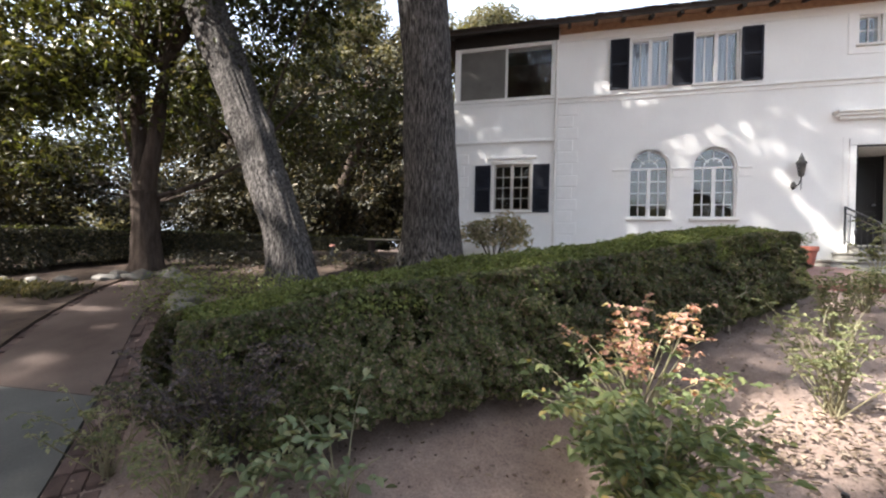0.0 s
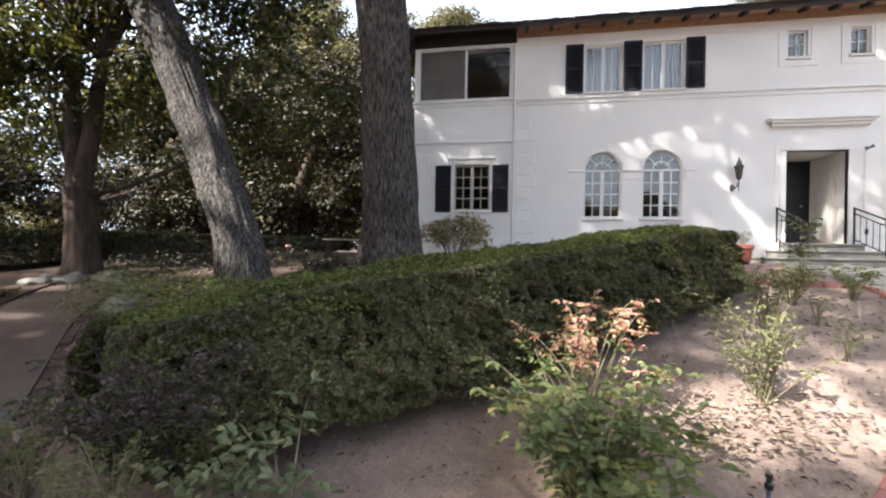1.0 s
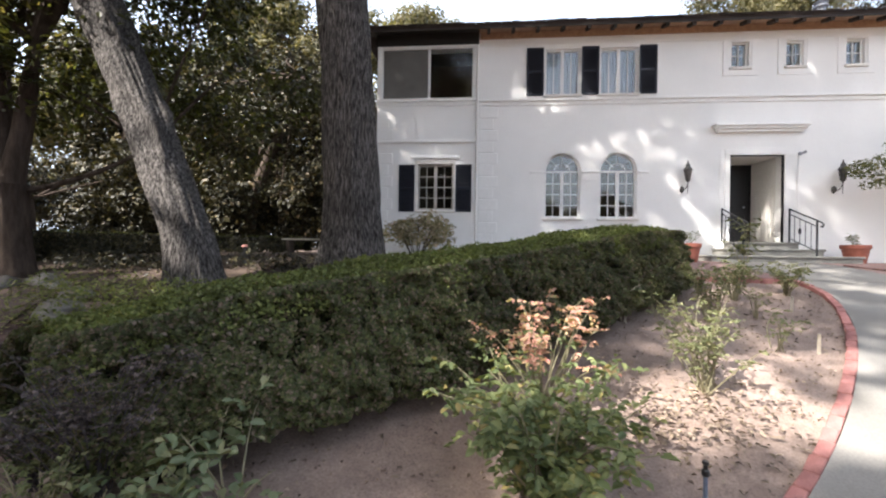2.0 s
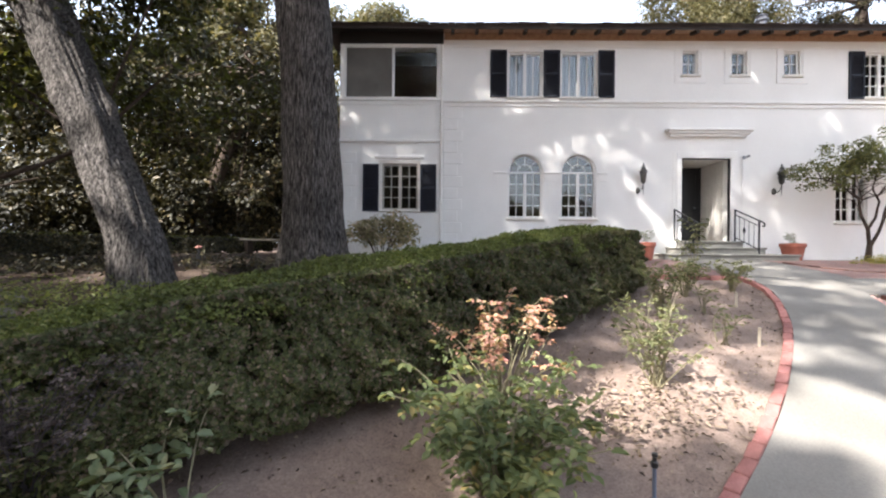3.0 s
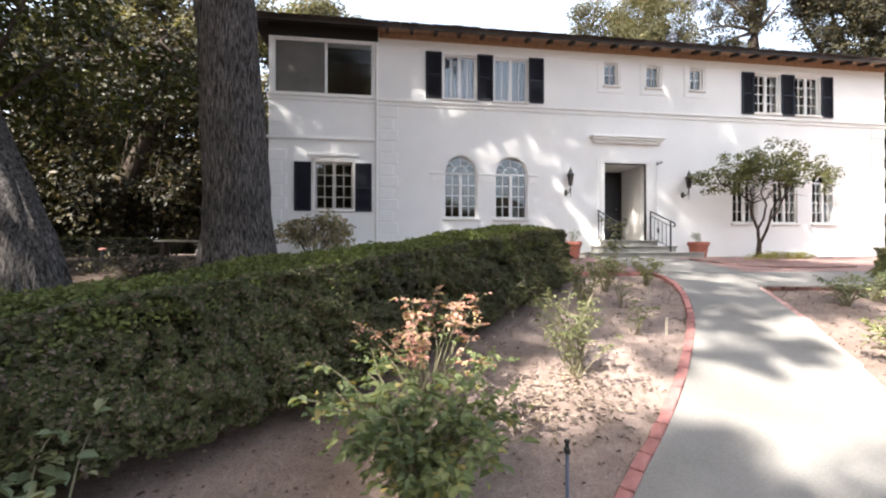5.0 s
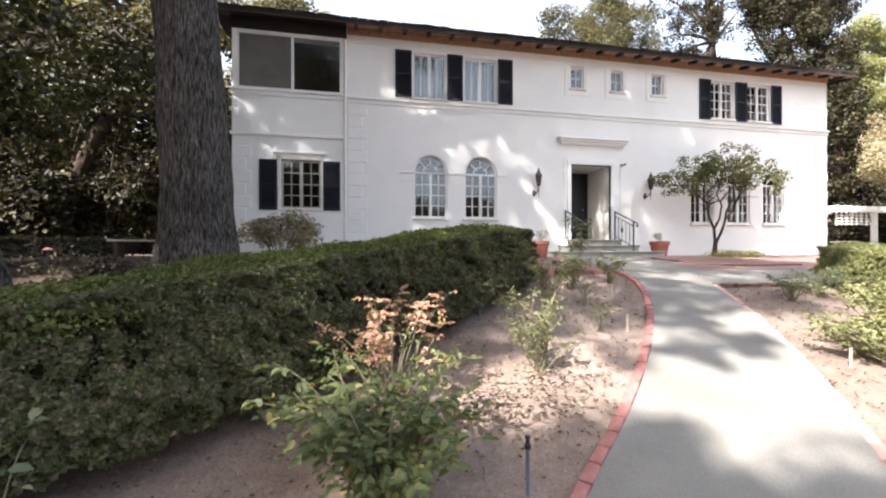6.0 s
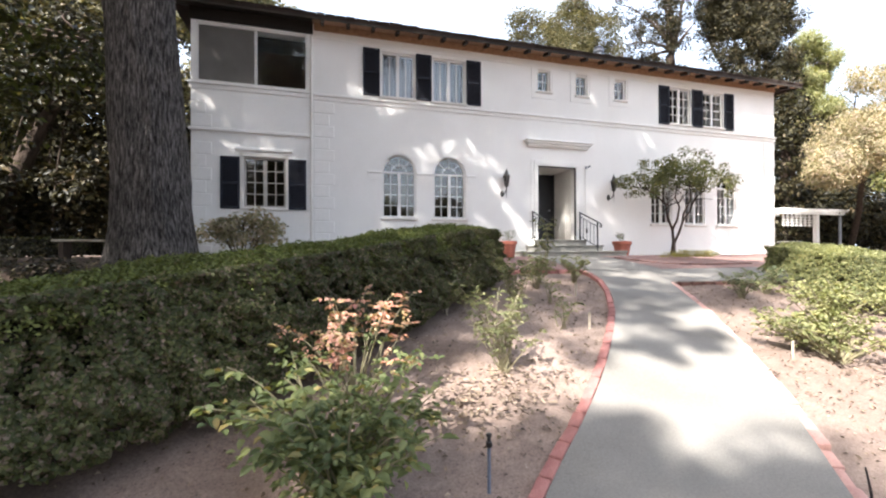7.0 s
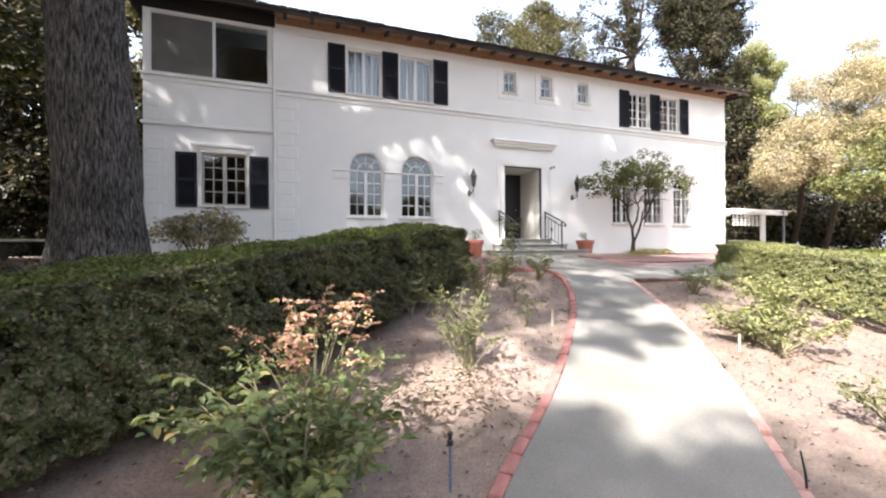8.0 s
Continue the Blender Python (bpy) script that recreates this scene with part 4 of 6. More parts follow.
def limbs(parent, mat, root, r0, ends, seed):
    rg = random.Random(seed)
    for e in ends:
        e = Vector(e)
        bend = Vector((rg.uniform(-0.4, 0.4), rg.uniform(-0.4, 0.4), rg.uniform(-0.1, 0.5)))
        line = curve_pts(root, e, bend, 10)
        r = r0 * rg.uniform(0.6, 0.95)
        part("limb", tube(bmesh.new(), line, [r * (1 - 0.8 * i / 10) for i in range(11)], 9, 0.15, seed), mat, parent, smooth=True)
        for k in range(3):
            i = rg.randint(4, 9)
            q = line[i]
            tip = q + Vector((rg.uniform(-1, 1), rg.uniform(-1, 1), rg.uniform(-0.2, 0.9))) * (e - Vector(root)).length * 0.3
            part("branch", tube(bmesh.new(), curve_pts(q, tip, (0, 0, 0.1), 6), [r * 0.3 * (1 - 0.12 * j) for j in range(7)], 6), mat, parent)


def tree(label, base, bole, radii, crowns, leaf_mat, bark, seed, leaf=0.12, count=60, size=0.9, per=70, category="tree", kind="", limb_r=None, name="tree", wide=0.58):
    t = thing(name, label, category, base, kind=kind)
    loc = lambda q: (q[0] - base[0], q[1] - base[1], q[2] - base[2])
    big_trunk("trunk", [loc(q) for q in bole], radii, bark, t, 48 if radii[0] > 0.3 else 20, seed)
    rg = np.random.default_rng(seed)
    at, face = [], []
    top = loc(bole[-1])
    for centre, rad in crowns:
        c = loc(centre)
        b = clumps(rg, c, rad, count, size)
        a, f = crown_leaves(rg, b, per)
        at.append(a)
        face.append(f)
        ends = [tuple(np.array(c) + rg.uniform(-0.75, 0.75, 3) * np.array(rad)) for _ in range(3)]
        limbs(t, bark, top, limb_r or radii[-1], ends, seed)
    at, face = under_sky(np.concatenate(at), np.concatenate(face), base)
    leaves("crown", rg, at, face, leaf, leaf_mat, t, wide=wide)
    return t


big = thing("oak_tree", "tall grey-barked oak with furrowed trunk near the house", "tree", (-8.83, -2.8, land(-2.8)))
big_trunk("trunk", [(0, 0, -0.25), (0, 0, 0.35), (0, 0, 1.0), (-0.12, 0, 3.6), (-0.33, 0, 5.9), (-0.4, 0, 8.0)], [0.78, 0.65, 0.575, 0.505, 0.51, 0.5], BARK, big, 120, 2, 0.06)
limbs(big, BARK, (-0.4, 0, 7.8), 0.32, [(-4, 1, 11), (3.6, -1, 11.2), (-2, -3, 11.5), (7.5, -1.5, 11.5), (1, 3, 12)], 3)
# thin limbs added out of view to carry the shading boughs
limbs(big, BARK, (-0.4, 0, 7.8), 0.09, [(-3.2, -11.3, 8.8), (-1.0, -9.6, 8.8), (0.4, -7.9, 8.8), (-5.5, -5.2, 8.8)], 6)
rg = np.random.default_rng(21)
at, face = [], []
# crowns out of view, extended over the garden to block sun and sky
for c, r, n in (((-1.0, -0.9, 11.5), (6.0, 4.2, 2.0), 62), ((7.0, -2.2, 11.6), (6.0, 3.4, 1.5), 104), ((2.4, -6.0, 11.0), (4.8, 3.4, 1.2), 41), ((-3.2, -5.8, 10.0), (4.2, 2.8, 1.2), 44), ((-0.2, -9.4, 10.2), (2.1, 1.3, 0.8), 13), ((-3.9, -9.2, 9.8), (2.2, 0.8, 0.7), 13), ((-2.3, -0.9, 11.5), (1.6, 1.2, 0.8), 9)):
    a, f = crown_leaves(rg, clumps(rg, c, r, n, 0.85), 235)
    at.append(a)
    face.append(f)
# unseen boughs added so that their shadows fall on these ground spots
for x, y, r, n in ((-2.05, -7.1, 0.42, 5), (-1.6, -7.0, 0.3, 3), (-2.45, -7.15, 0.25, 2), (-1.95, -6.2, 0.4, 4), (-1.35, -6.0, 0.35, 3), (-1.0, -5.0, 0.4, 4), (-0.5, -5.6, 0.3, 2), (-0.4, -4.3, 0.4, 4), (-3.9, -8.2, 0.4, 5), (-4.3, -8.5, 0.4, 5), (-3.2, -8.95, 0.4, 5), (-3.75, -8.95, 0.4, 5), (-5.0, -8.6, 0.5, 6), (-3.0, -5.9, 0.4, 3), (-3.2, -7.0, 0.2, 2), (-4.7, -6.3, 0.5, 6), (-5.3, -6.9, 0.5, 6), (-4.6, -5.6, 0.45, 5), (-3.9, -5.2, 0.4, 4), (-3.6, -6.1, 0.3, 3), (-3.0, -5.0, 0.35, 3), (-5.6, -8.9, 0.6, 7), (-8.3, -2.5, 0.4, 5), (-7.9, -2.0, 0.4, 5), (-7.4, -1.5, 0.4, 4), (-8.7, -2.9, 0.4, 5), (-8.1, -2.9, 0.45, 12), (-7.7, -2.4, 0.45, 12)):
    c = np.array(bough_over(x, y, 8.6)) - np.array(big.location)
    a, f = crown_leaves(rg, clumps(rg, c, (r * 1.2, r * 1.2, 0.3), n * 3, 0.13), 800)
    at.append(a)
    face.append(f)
# unseen clumps added to keep sun off these wall spots: x, z
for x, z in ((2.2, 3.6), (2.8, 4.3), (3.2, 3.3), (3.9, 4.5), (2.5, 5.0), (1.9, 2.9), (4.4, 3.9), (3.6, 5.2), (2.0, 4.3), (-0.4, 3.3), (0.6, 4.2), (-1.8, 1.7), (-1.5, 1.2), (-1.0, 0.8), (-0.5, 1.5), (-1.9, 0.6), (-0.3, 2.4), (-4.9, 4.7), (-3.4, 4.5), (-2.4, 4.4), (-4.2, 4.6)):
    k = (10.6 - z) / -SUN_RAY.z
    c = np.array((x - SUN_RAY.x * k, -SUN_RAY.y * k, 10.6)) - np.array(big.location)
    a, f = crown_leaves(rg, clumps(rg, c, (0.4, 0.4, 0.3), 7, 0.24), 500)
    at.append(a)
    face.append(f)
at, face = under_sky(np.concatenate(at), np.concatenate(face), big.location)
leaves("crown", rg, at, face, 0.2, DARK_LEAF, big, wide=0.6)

lean = thing("oak_tree", "leaning grey oak trunk rising behind the hedge", "tree", (-10.75, -4.8, land(-4.8)))
big_trunk("trunk", [(0.05, 0, -0.25), (0.02, 0, 0.25), (-0.12, 0.03, 0.9), (-1.45, 0.5, 3.35), (-3.0, 0.9, 6.0), (-4.2, 1.2, 8.2)], [0.55, 0.42, 0.37, 0.36, 0.44, 0.4], BARK, lean, 110, 9, 0.1, 0.7)
limbs(lean, BARK, (-4.1, 1.2, 8.0), 0.3, [(-7.5, 1, 10.5), (-2.5, -1, 11), (-5, 4, 11)], 5)
rg = np.random.default_rng(22)
a, f = crown_leaves(rg, clumps(rg, (-3.4, -0.4, 10.8), (4.2, 4.8, 1.8), 66, 0.9), 270)
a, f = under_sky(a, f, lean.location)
leaves("crown", rg, a, f, 0.2, DARK_LEAF, lean, wide=0.6)

mag = thing("magnolia_tree", "dense dark magnolia with glossy leaves and forked trunk", "tree", (-14.8, -4.1, land(-4.1)))
big_trunk("trunk", [(0, 0, -0.15), (0, 0, 0.15), (-0.05, 0, 0.9), (-0.1, 0, 1.7)], [0.46, 0.31, 0.25, 0.27], DARKBARK, mag, 48, 4, 0.06)
for e, r in (((-0.55, 0.1, 4.2), 0.2), ((0.15, 0.2, 4.4), 0.2), ((-2.0, 0.8, 4.0), 0.06), ((1.9, 0.9, 2.6), 0.06), ((-1.2, 0.8, 4.6), 0.08)):
    part("limb", tube(bmesh.new(), curve_pts((-0.1, 0, 1.55), e, (0, 0, -0.15), 10), [r * (1 - 0.05 * i) for i in range(11)], 12, 0.15, 3), DARKBARK, mag, smooth=True)
    e = Vector(e)
    for k in range(4):
        tip = e + Vector((random.uniform(-2.5, 2.5), random.uniform(-1.5, 1.5), random.uniform(0.3, 3.5)))
        part("branch", tube(bmesh.new(), curve_pts(e, tip, (0, 0, 0.2), 7), [r * 0.6 * (1 - 0.11 * j) for j in range(8)], 7), DARKBARK, mag)
rg = np.random.default_rng(8)
at, face = [], []
for c, r, n, s in (((-1.8, 0.8, 5.2), (4.6, 3.0, 2.5), 50, 0.75), ((2.2, 2.0, 5.0), (2.6, 2.2, 2.6), 40, 0.75), ((-4.5, 1.0, 4.2), (2.5, 2.4, 2.0), 18, 0.7), ((0.5, 2.2, 8.6), (4.0, 2.2, 1.6), 16, 0.7), ((-4.6, 1.4, 7.6), (3, 2.2, 2.0), 14, 0.7), ((-0.4, -1.0, 4.0), (1.5, 0.7, 0.8), 30, 0.45), ((-2.8, -0.8, 4.0), (1.5, 0.7, 0.9), 22, 0.45), ((0.2, -0.4, 5.4), (1.3, 0.8, 0.7), 14, 0.45)):
    a, f = crown_leaves(rg, clumps(rg, c, r, n, s), 280)
    at.append(a)
    face.append(f)
leaves("crown", rg, np.concatenate(at), np.concatenate(face), 0.17, MAG_LEAF, mag, wide=0.45)

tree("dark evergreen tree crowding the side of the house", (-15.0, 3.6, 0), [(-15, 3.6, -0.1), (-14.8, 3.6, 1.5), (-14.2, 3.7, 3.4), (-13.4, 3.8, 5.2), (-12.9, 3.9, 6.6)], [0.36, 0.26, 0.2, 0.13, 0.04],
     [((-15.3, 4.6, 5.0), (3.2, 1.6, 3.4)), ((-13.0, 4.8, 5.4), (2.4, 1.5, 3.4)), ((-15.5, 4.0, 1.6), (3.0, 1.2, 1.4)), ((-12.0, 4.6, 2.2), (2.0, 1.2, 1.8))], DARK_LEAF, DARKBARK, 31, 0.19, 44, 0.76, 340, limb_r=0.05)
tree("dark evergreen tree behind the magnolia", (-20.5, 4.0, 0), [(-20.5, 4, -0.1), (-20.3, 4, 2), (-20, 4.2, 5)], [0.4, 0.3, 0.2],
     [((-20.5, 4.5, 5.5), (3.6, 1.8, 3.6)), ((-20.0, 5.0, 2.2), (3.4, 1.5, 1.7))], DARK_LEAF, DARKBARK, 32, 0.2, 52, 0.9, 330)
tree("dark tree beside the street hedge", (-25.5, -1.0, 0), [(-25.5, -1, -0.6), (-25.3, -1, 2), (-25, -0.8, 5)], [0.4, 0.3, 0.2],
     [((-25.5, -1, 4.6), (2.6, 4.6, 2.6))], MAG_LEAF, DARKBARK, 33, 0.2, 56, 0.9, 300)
tree("tall olive-green oak beyond the side garden", (-13.5, 13.5, 0), [(-13.5, 13.5, -0.1), (-13.3, 13.5, 4), (-12.8, 13.6, 8)], [0.5, 0.4, 0.28],
     [((-13.6, 13.4, 10.8), (4.6, 2.2, 3.6)), ((-9.5, 14.2, 12.0), (2.6, 2, 2.6)), ((-18.5, 13, 9.5), (3.4, 2.2, 4.0)), ((-14, 12.8, 5.2), (4.5, 1.6, 2.6)), ((-19.5, 13, 13.5), (3.8, 2, 3.0))], OLIVE_LEAF, DARKBARK, 34, 0.24, 46, 1.0, 330)
tree("pale sunlit tree far beyond the side garden", (-23, 14, 0), [(-23, 14, -0.1), (-23, 14, 4), (-22.5, 14, 8)], [0.5, 0.4, 0.28],
     [((-23, 14, 9), (4.5, 2, 4.5)), ((-28, 9, 8), (3.5, 2.5, 4)), ((-23, 13, 3.5), (5, 1.5, 2.5))], OLIVE_LEAF, DARKBARK, 35, 0.26, 46, 1.1, 220)
# behind the house
tree("light olive tree rising behind the roof", (9.5, 15, 0), [(9.5, 15, -0.1), (9.5, 15, 5), (10, 15, 11)], [0.5, 0.4, 0.28],
     [((9.0, 15, 14.0), (4.0, 2.0, 3.2)), ((12.3, 15.5, 16.0), (2.8, 2.0, 3.6)), ((11.0, 15.5, 11.0), (4.6, 1.8, 2.2))], OLIVE_LEAF, DARKBARK, 41, 0.14, 84, 0.72, 560)
tree("tall open-branched tree behind the roof", (21.3, 17, 0), [(21.3, 17, -0.1), (21.4, 17, 7), (20.8, 17, 13), (22.0, 17, 17)], [0.6, 0.5, 0.35, 0.25],
     [((19.3, 17, 18.5), (3.5, 2.0, 4.0)), ((23.0, 17, 20.5), (3.4, 2.0, 3.6)), ((20.6, 17.5, 14.5), (3.4, 1.5, 2.5)), ((20.5, 17.5, 11.0), (5.0, 1.5, 2.2)), ((22.5, 17.5, 25.0), (4.0, 1.5, 2.4))], DARK_LEAF, DARKBARK, 42, 0.16, 58, 0.62, 330)
tree("dense dark green tree behind the house corner", (29, 15.5, 0), [(29, 15.5, -0.1), (29, 15.5, 6), (29.3, 15.5, 12)], [0.5, 0.4, 0.28],
     [((28.4, 15, 15.5), (4.2, 2.6, 4.4)), ((27, 15, 10.5), (4, 2, 3)), ((31.0, 16, 21.5), (4.6, 2, 3.0)), ((27.0, 16, 20.5), (3.0, 1.6, 2.4))], DARK_LEAF, DARKBARK, 43, 0.17, 90, 0.85, 520)
# lit side of the dark tree, split off with a brighter leaf colour
tree("sunlit right part of the dense dark tree, in a lit leaf tone", (34, 14.5, 0), [(34, 14.5, -0.1), (34, 14.5, 5), (33.8, 14.5, 10)], [0.4, 0.3, 0.2],
     [((33.2, 14, 15.6), (2.4, 1.8, 3.0)), ((33.8, 14, 11.5), (2.4, 1.8, 2.6))], SUN_LEAF, DARKBARK, 48, 0.17, 70, 0.7, 460)
tree("dark tree beyond the end of the house", (19.3, 6.4, 0), [(19.3, 6.4, -0.1), (19.3, 6.4, 3), (19.2, 6.4, 6)], [0.3, 0.22, 0.15],
     [((18.9, 6.4, 6.0), (1.7, 1.5, 4.0)), ((18.6, 6.8, 2.0), (2.0, 1.0, 2.2))], DARK_LEAF, DARKBARK, 44, 0.18, 56, 0.7, 420)
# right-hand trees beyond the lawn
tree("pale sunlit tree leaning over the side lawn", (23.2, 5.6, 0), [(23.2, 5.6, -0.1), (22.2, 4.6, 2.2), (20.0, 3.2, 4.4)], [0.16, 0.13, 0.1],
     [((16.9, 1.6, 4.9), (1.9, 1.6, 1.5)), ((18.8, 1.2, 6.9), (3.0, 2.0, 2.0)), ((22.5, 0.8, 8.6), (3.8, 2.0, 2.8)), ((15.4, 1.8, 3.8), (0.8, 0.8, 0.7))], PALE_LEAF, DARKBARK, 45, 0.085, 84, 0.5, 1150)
# middle of the pale tree's crown, split off for its own leaf tone
tree("yellow-green middle crown of the pale tree, on its own stem", (24.5, 4.6, 0), [(24.5, 4.6, -0.1), (23.8, 3.8, 2.0), (22.0, 2.6, 3.8)], [0.16, 0.13, 0.1],
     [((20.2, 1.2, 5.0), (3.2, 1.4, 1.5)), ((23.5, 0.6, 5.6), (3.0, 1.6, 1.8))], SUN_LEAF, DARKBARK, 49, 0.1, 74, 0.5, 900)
tree("bright green bough over the side lawn", (17.5, -3.2, -0.25), [(17.5, -3.2, -0.35), (17.3, -3.1, 1.8), (16.8, -3.0, 3)], [0.2, 0.16, 0.12],
     [((12.8, -2.4, 2.35), (2.2, 0.9, 0.35)), ((15.8, -2.6, 3.6), (1.8, 1.2, 1.0))], CITRUS_LEAF, DARKBARK, 46, 0.13, 34, 0.36, 620)
tree("dark shaded shrubbery beyond the lawn", (24, 7.5, 0), [(24, 7.5, -0.1), (24, 7.5, 1), (24, 7.5, 2)], [0.2, 0.16, 0.1],
     [((24.0, 7.0, 2.2), (4.5, 1.2, 2.3)), ((31.5, 7.0, 2.4), (6.0, 1.5, 2.6)), ((27, 8.0, 6), (6, 1.4, 2.6)), ((36, 4, 3.2), (4, 2, 3.4))], DARK_LEAF, DARKBARK, 47, 0.22, 74, 0.95, 300, category="shrub", name="shrubbery")
# unseen shade trees behind the walk, added to dapple the garden
tree("broad oak added out of view to shade the garden", (-17.5, -13.5, -1.6), [(-17.5, -13.5, -1.7), (-17.5, -13.5, 3), (-17, -13.2, 7)], [0.5, 0.4, 0.3],
     [((-18.0, -12.0, 9.4), (4.6, 3.4, 1.8)), ((-16.6, -14.0, 9.2), (2.0, 1.4, 1.2)), ((-19.0, -19.0, 6.0), (5.0, 4.0, 3.0))], DARK_LEAF, BARK, 51, 0.2, 66, 0.9, 300)
tree("oak added out of view to shade the lower path", (-14.5, -19, -1.7), [(-14.5, -19, -1.8), (-14.5, -19, 3), (-14.2, -18.8, 7)], [0.45, 0.35, 0.25],
     [((-13.6, -16.3, 9.0), (3.0, 1.7, 1.5)), ((-12.0, -23.0, 5.0), (5.0, 3.0, 3.0))], DARK_LEAF, BARK, 52, 0.2, 34, 0.75, 300)

# one more unseen oak, added to shade the side path
tree("oak added out of view to shade the side path", (-23.5, -12, -1.6), [(-23.5, -12, -1.7), (-23.5, -12, 3), (-23, -11.6, 7)], [0.5, 0.4, 0.3],
     [((-22.5, -11.2, 9.8), (3.6, 3.0, 1.5))], DARK_LEAF, BARK, 53, 0.2, 38, 0.8, 270)
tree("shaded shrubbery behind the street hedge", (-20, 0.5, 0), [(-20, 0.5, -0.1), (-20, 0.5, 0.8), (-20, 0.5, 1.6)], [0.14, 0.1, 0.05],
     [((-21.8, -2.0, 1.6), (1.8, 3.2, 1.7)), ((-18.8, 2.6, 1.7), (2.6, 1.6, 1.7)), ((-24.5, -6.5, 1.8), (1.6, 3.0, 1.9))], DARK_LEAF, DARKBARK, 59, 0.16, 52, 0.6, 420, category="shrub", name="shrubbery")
woods = thing("woodland", "dark woodland beyond the neighbouring street", "woodland", (-24, 18, 0), kind="stuff")
rg = np.random.default_rng(54)
at, face = [], []
for c, r, n in (((2, 4, 3.2), (10, 2.5, 3.2), 90), ((-14, -8, 3.6), (3, 10, 3.4), 90), ((2, 5, 8), (7, 2.5, 2), 30)):
    a, f = crown_leaves(rg, clumps(rg, c, r, n, 1.3), 130)
    at.append(a)
    face.append(f)
leaves("foliage", rg, np.concatenate(at), np.concatenate(face), 0.32, DARK_LEAF, woods, wide=0.6)

# unseen shrub row, added to cut sky light on the garden
tree("row of tall shrubs added out of view to dim the garden", (-15, -16, -1.7), [(-15, -16, -1.8), (-15, -16, -0.5), (-15, -16, 1)], [0.2, 0.16, 0.1],
     [((-15.5, -15.6, 0.8), (6.0, 1.2, 2.4)), ((-24, -13, 1.2), (3, 3, 2.6))], DARK_LEAF, DARKBARK, 55, 0.2, 60, 0.8, 260, category="shrub", name="shrubbery")
# the next three trees are unseen, placed for the window panes to reflect
tree("tall oak across the lower garden", (-9.5, -28, -1.7), [(-9.5, -28, -1.8), (-9.5, -28, 4), (-9.2, -28, 9)], [0.6, 0.45, 0.3],
     [((-9.5, -27, 12.0), (6.0, 2.5, 5.5)), ((-3, -28, 2.5), (5, 2, 2.8)), ((-11, -27, 4.6), (6.5, 2, 3.6))], OLIVE_LEAF, BARK, 56, 0.26, 70, 1.2, 190)
tree("broad tree across the lower garden", (6, -31, -1.7), [(6, -31, -1.8), (6, -31, 3), (6.2, -31, 6)], [0.5, 0.4, 0.3],
     [((4, -30, 2.0), (6.0, 2.5, 2.8)), ((14, -28, 3.0), (6, 2.5, 3.5))], OLIVE_LEAF, BARK, 57, 0.26, 60, 1.2, 190)
tree("tall tree beyond the lower lawn", (32, -26, -1.7), [(32, -26, -1.8), (32, -26, 3), (32, -26, 6)], [0.5, 0.4, 0.3],
     [((31, -25, 5.0), (8.0, 2.5, 6.0)), ((22, -28, 3.5), (5, 2, 4.0)), ((33, -25, 13.0), (9.0, 2.5, 5.0)), ((20, -27, 10.5), (6.0, 2.5, 5.0))], DARK_LEAF, BARK, 58, 0.3, 90, 1.5, 240)
orange = thing("citrus_tree", "small citrus tree with several thin stems before the wall", "tree", (4.03, -0.9, 0.02))
for line, r in (([(0.02, 0, 0.3), (-0.02, 0, 0.78), (-0.2, 0, 1.12), (-0.3, -0.05, 1.5), (-0.75, -0.05, 1.85), (-1.15, 0, 2.0)], 0.042), ([(-0.02, 0, 0.78), (0.2, 0.05, 1.05), (0.3, 0.05, 1.45), (0.18, 0.1, 1.8), (0.35, 0.1, 2.3)], 0.034),
                ([(0.03, 0, 0.36), (0.34, 0.03, 0.85), (0.42, 0, 1.3), (0.62, -0.05, 1.7), (0.6, 0, 2.3), (0.8, 0, 2.8)], 0.038), ([(0.36, 0.03, 1.0), (0.75, 0.1, 1.35), (0.95, 0.1, 1.8), (1.5, 0.05, 2.1)], 0.028), ([(-0.24, 0, 1.25), (-0.02, 0.15, 1.5), (-0.1, 0.2, 2.1)], 0.022)):
    p = []
    for q0, q1 in zip(line, line[1:]):
        p += [Vector(q0).lerp(Vector(q1), k / 3) + Vector((random.uniform(-0.012, 0.012), 0, 0)) for k in range(3)]
    p.append(Vector(line[-1]))
    n = len(p) - 1
    part("stem", tube(bmesh.new(), p, [r * (1 - 0.65 * i / n) for i in range(n + 1)], 8, 0.15, 2), DARKBARK, orange, smooth=True)
    for k in range(7):
        t0 = p[random.randint(n // 2, n)]
        tip = t0 + Vector((random.uniform(-0.7, 0.7), random.uniform(-0.4, 0.4), random.uniform(0.0, 0.6)))
        part("branch", tube(bmesh.new(), curve_pts(t0, tip, (random.uniform(-0.1, 0.1), 0, 0.06), 5), [0.014 * (1 - 0.14 * j) for j in range(6)], 6), DARKBARK, orange)
part("trunk", tube(bmesh.new(), [(0.0, 0, -0.05), (0.0, 0, 0.08), (0.02, 0, 0.25), (0.03, 0, 0.42)], [0.095, 0.07, 0.06, 0.05], 12, 0.1, 1), DARKBARK, orange, smooth=True)
rg = np.random.default_rng(61)
at, face = [], []
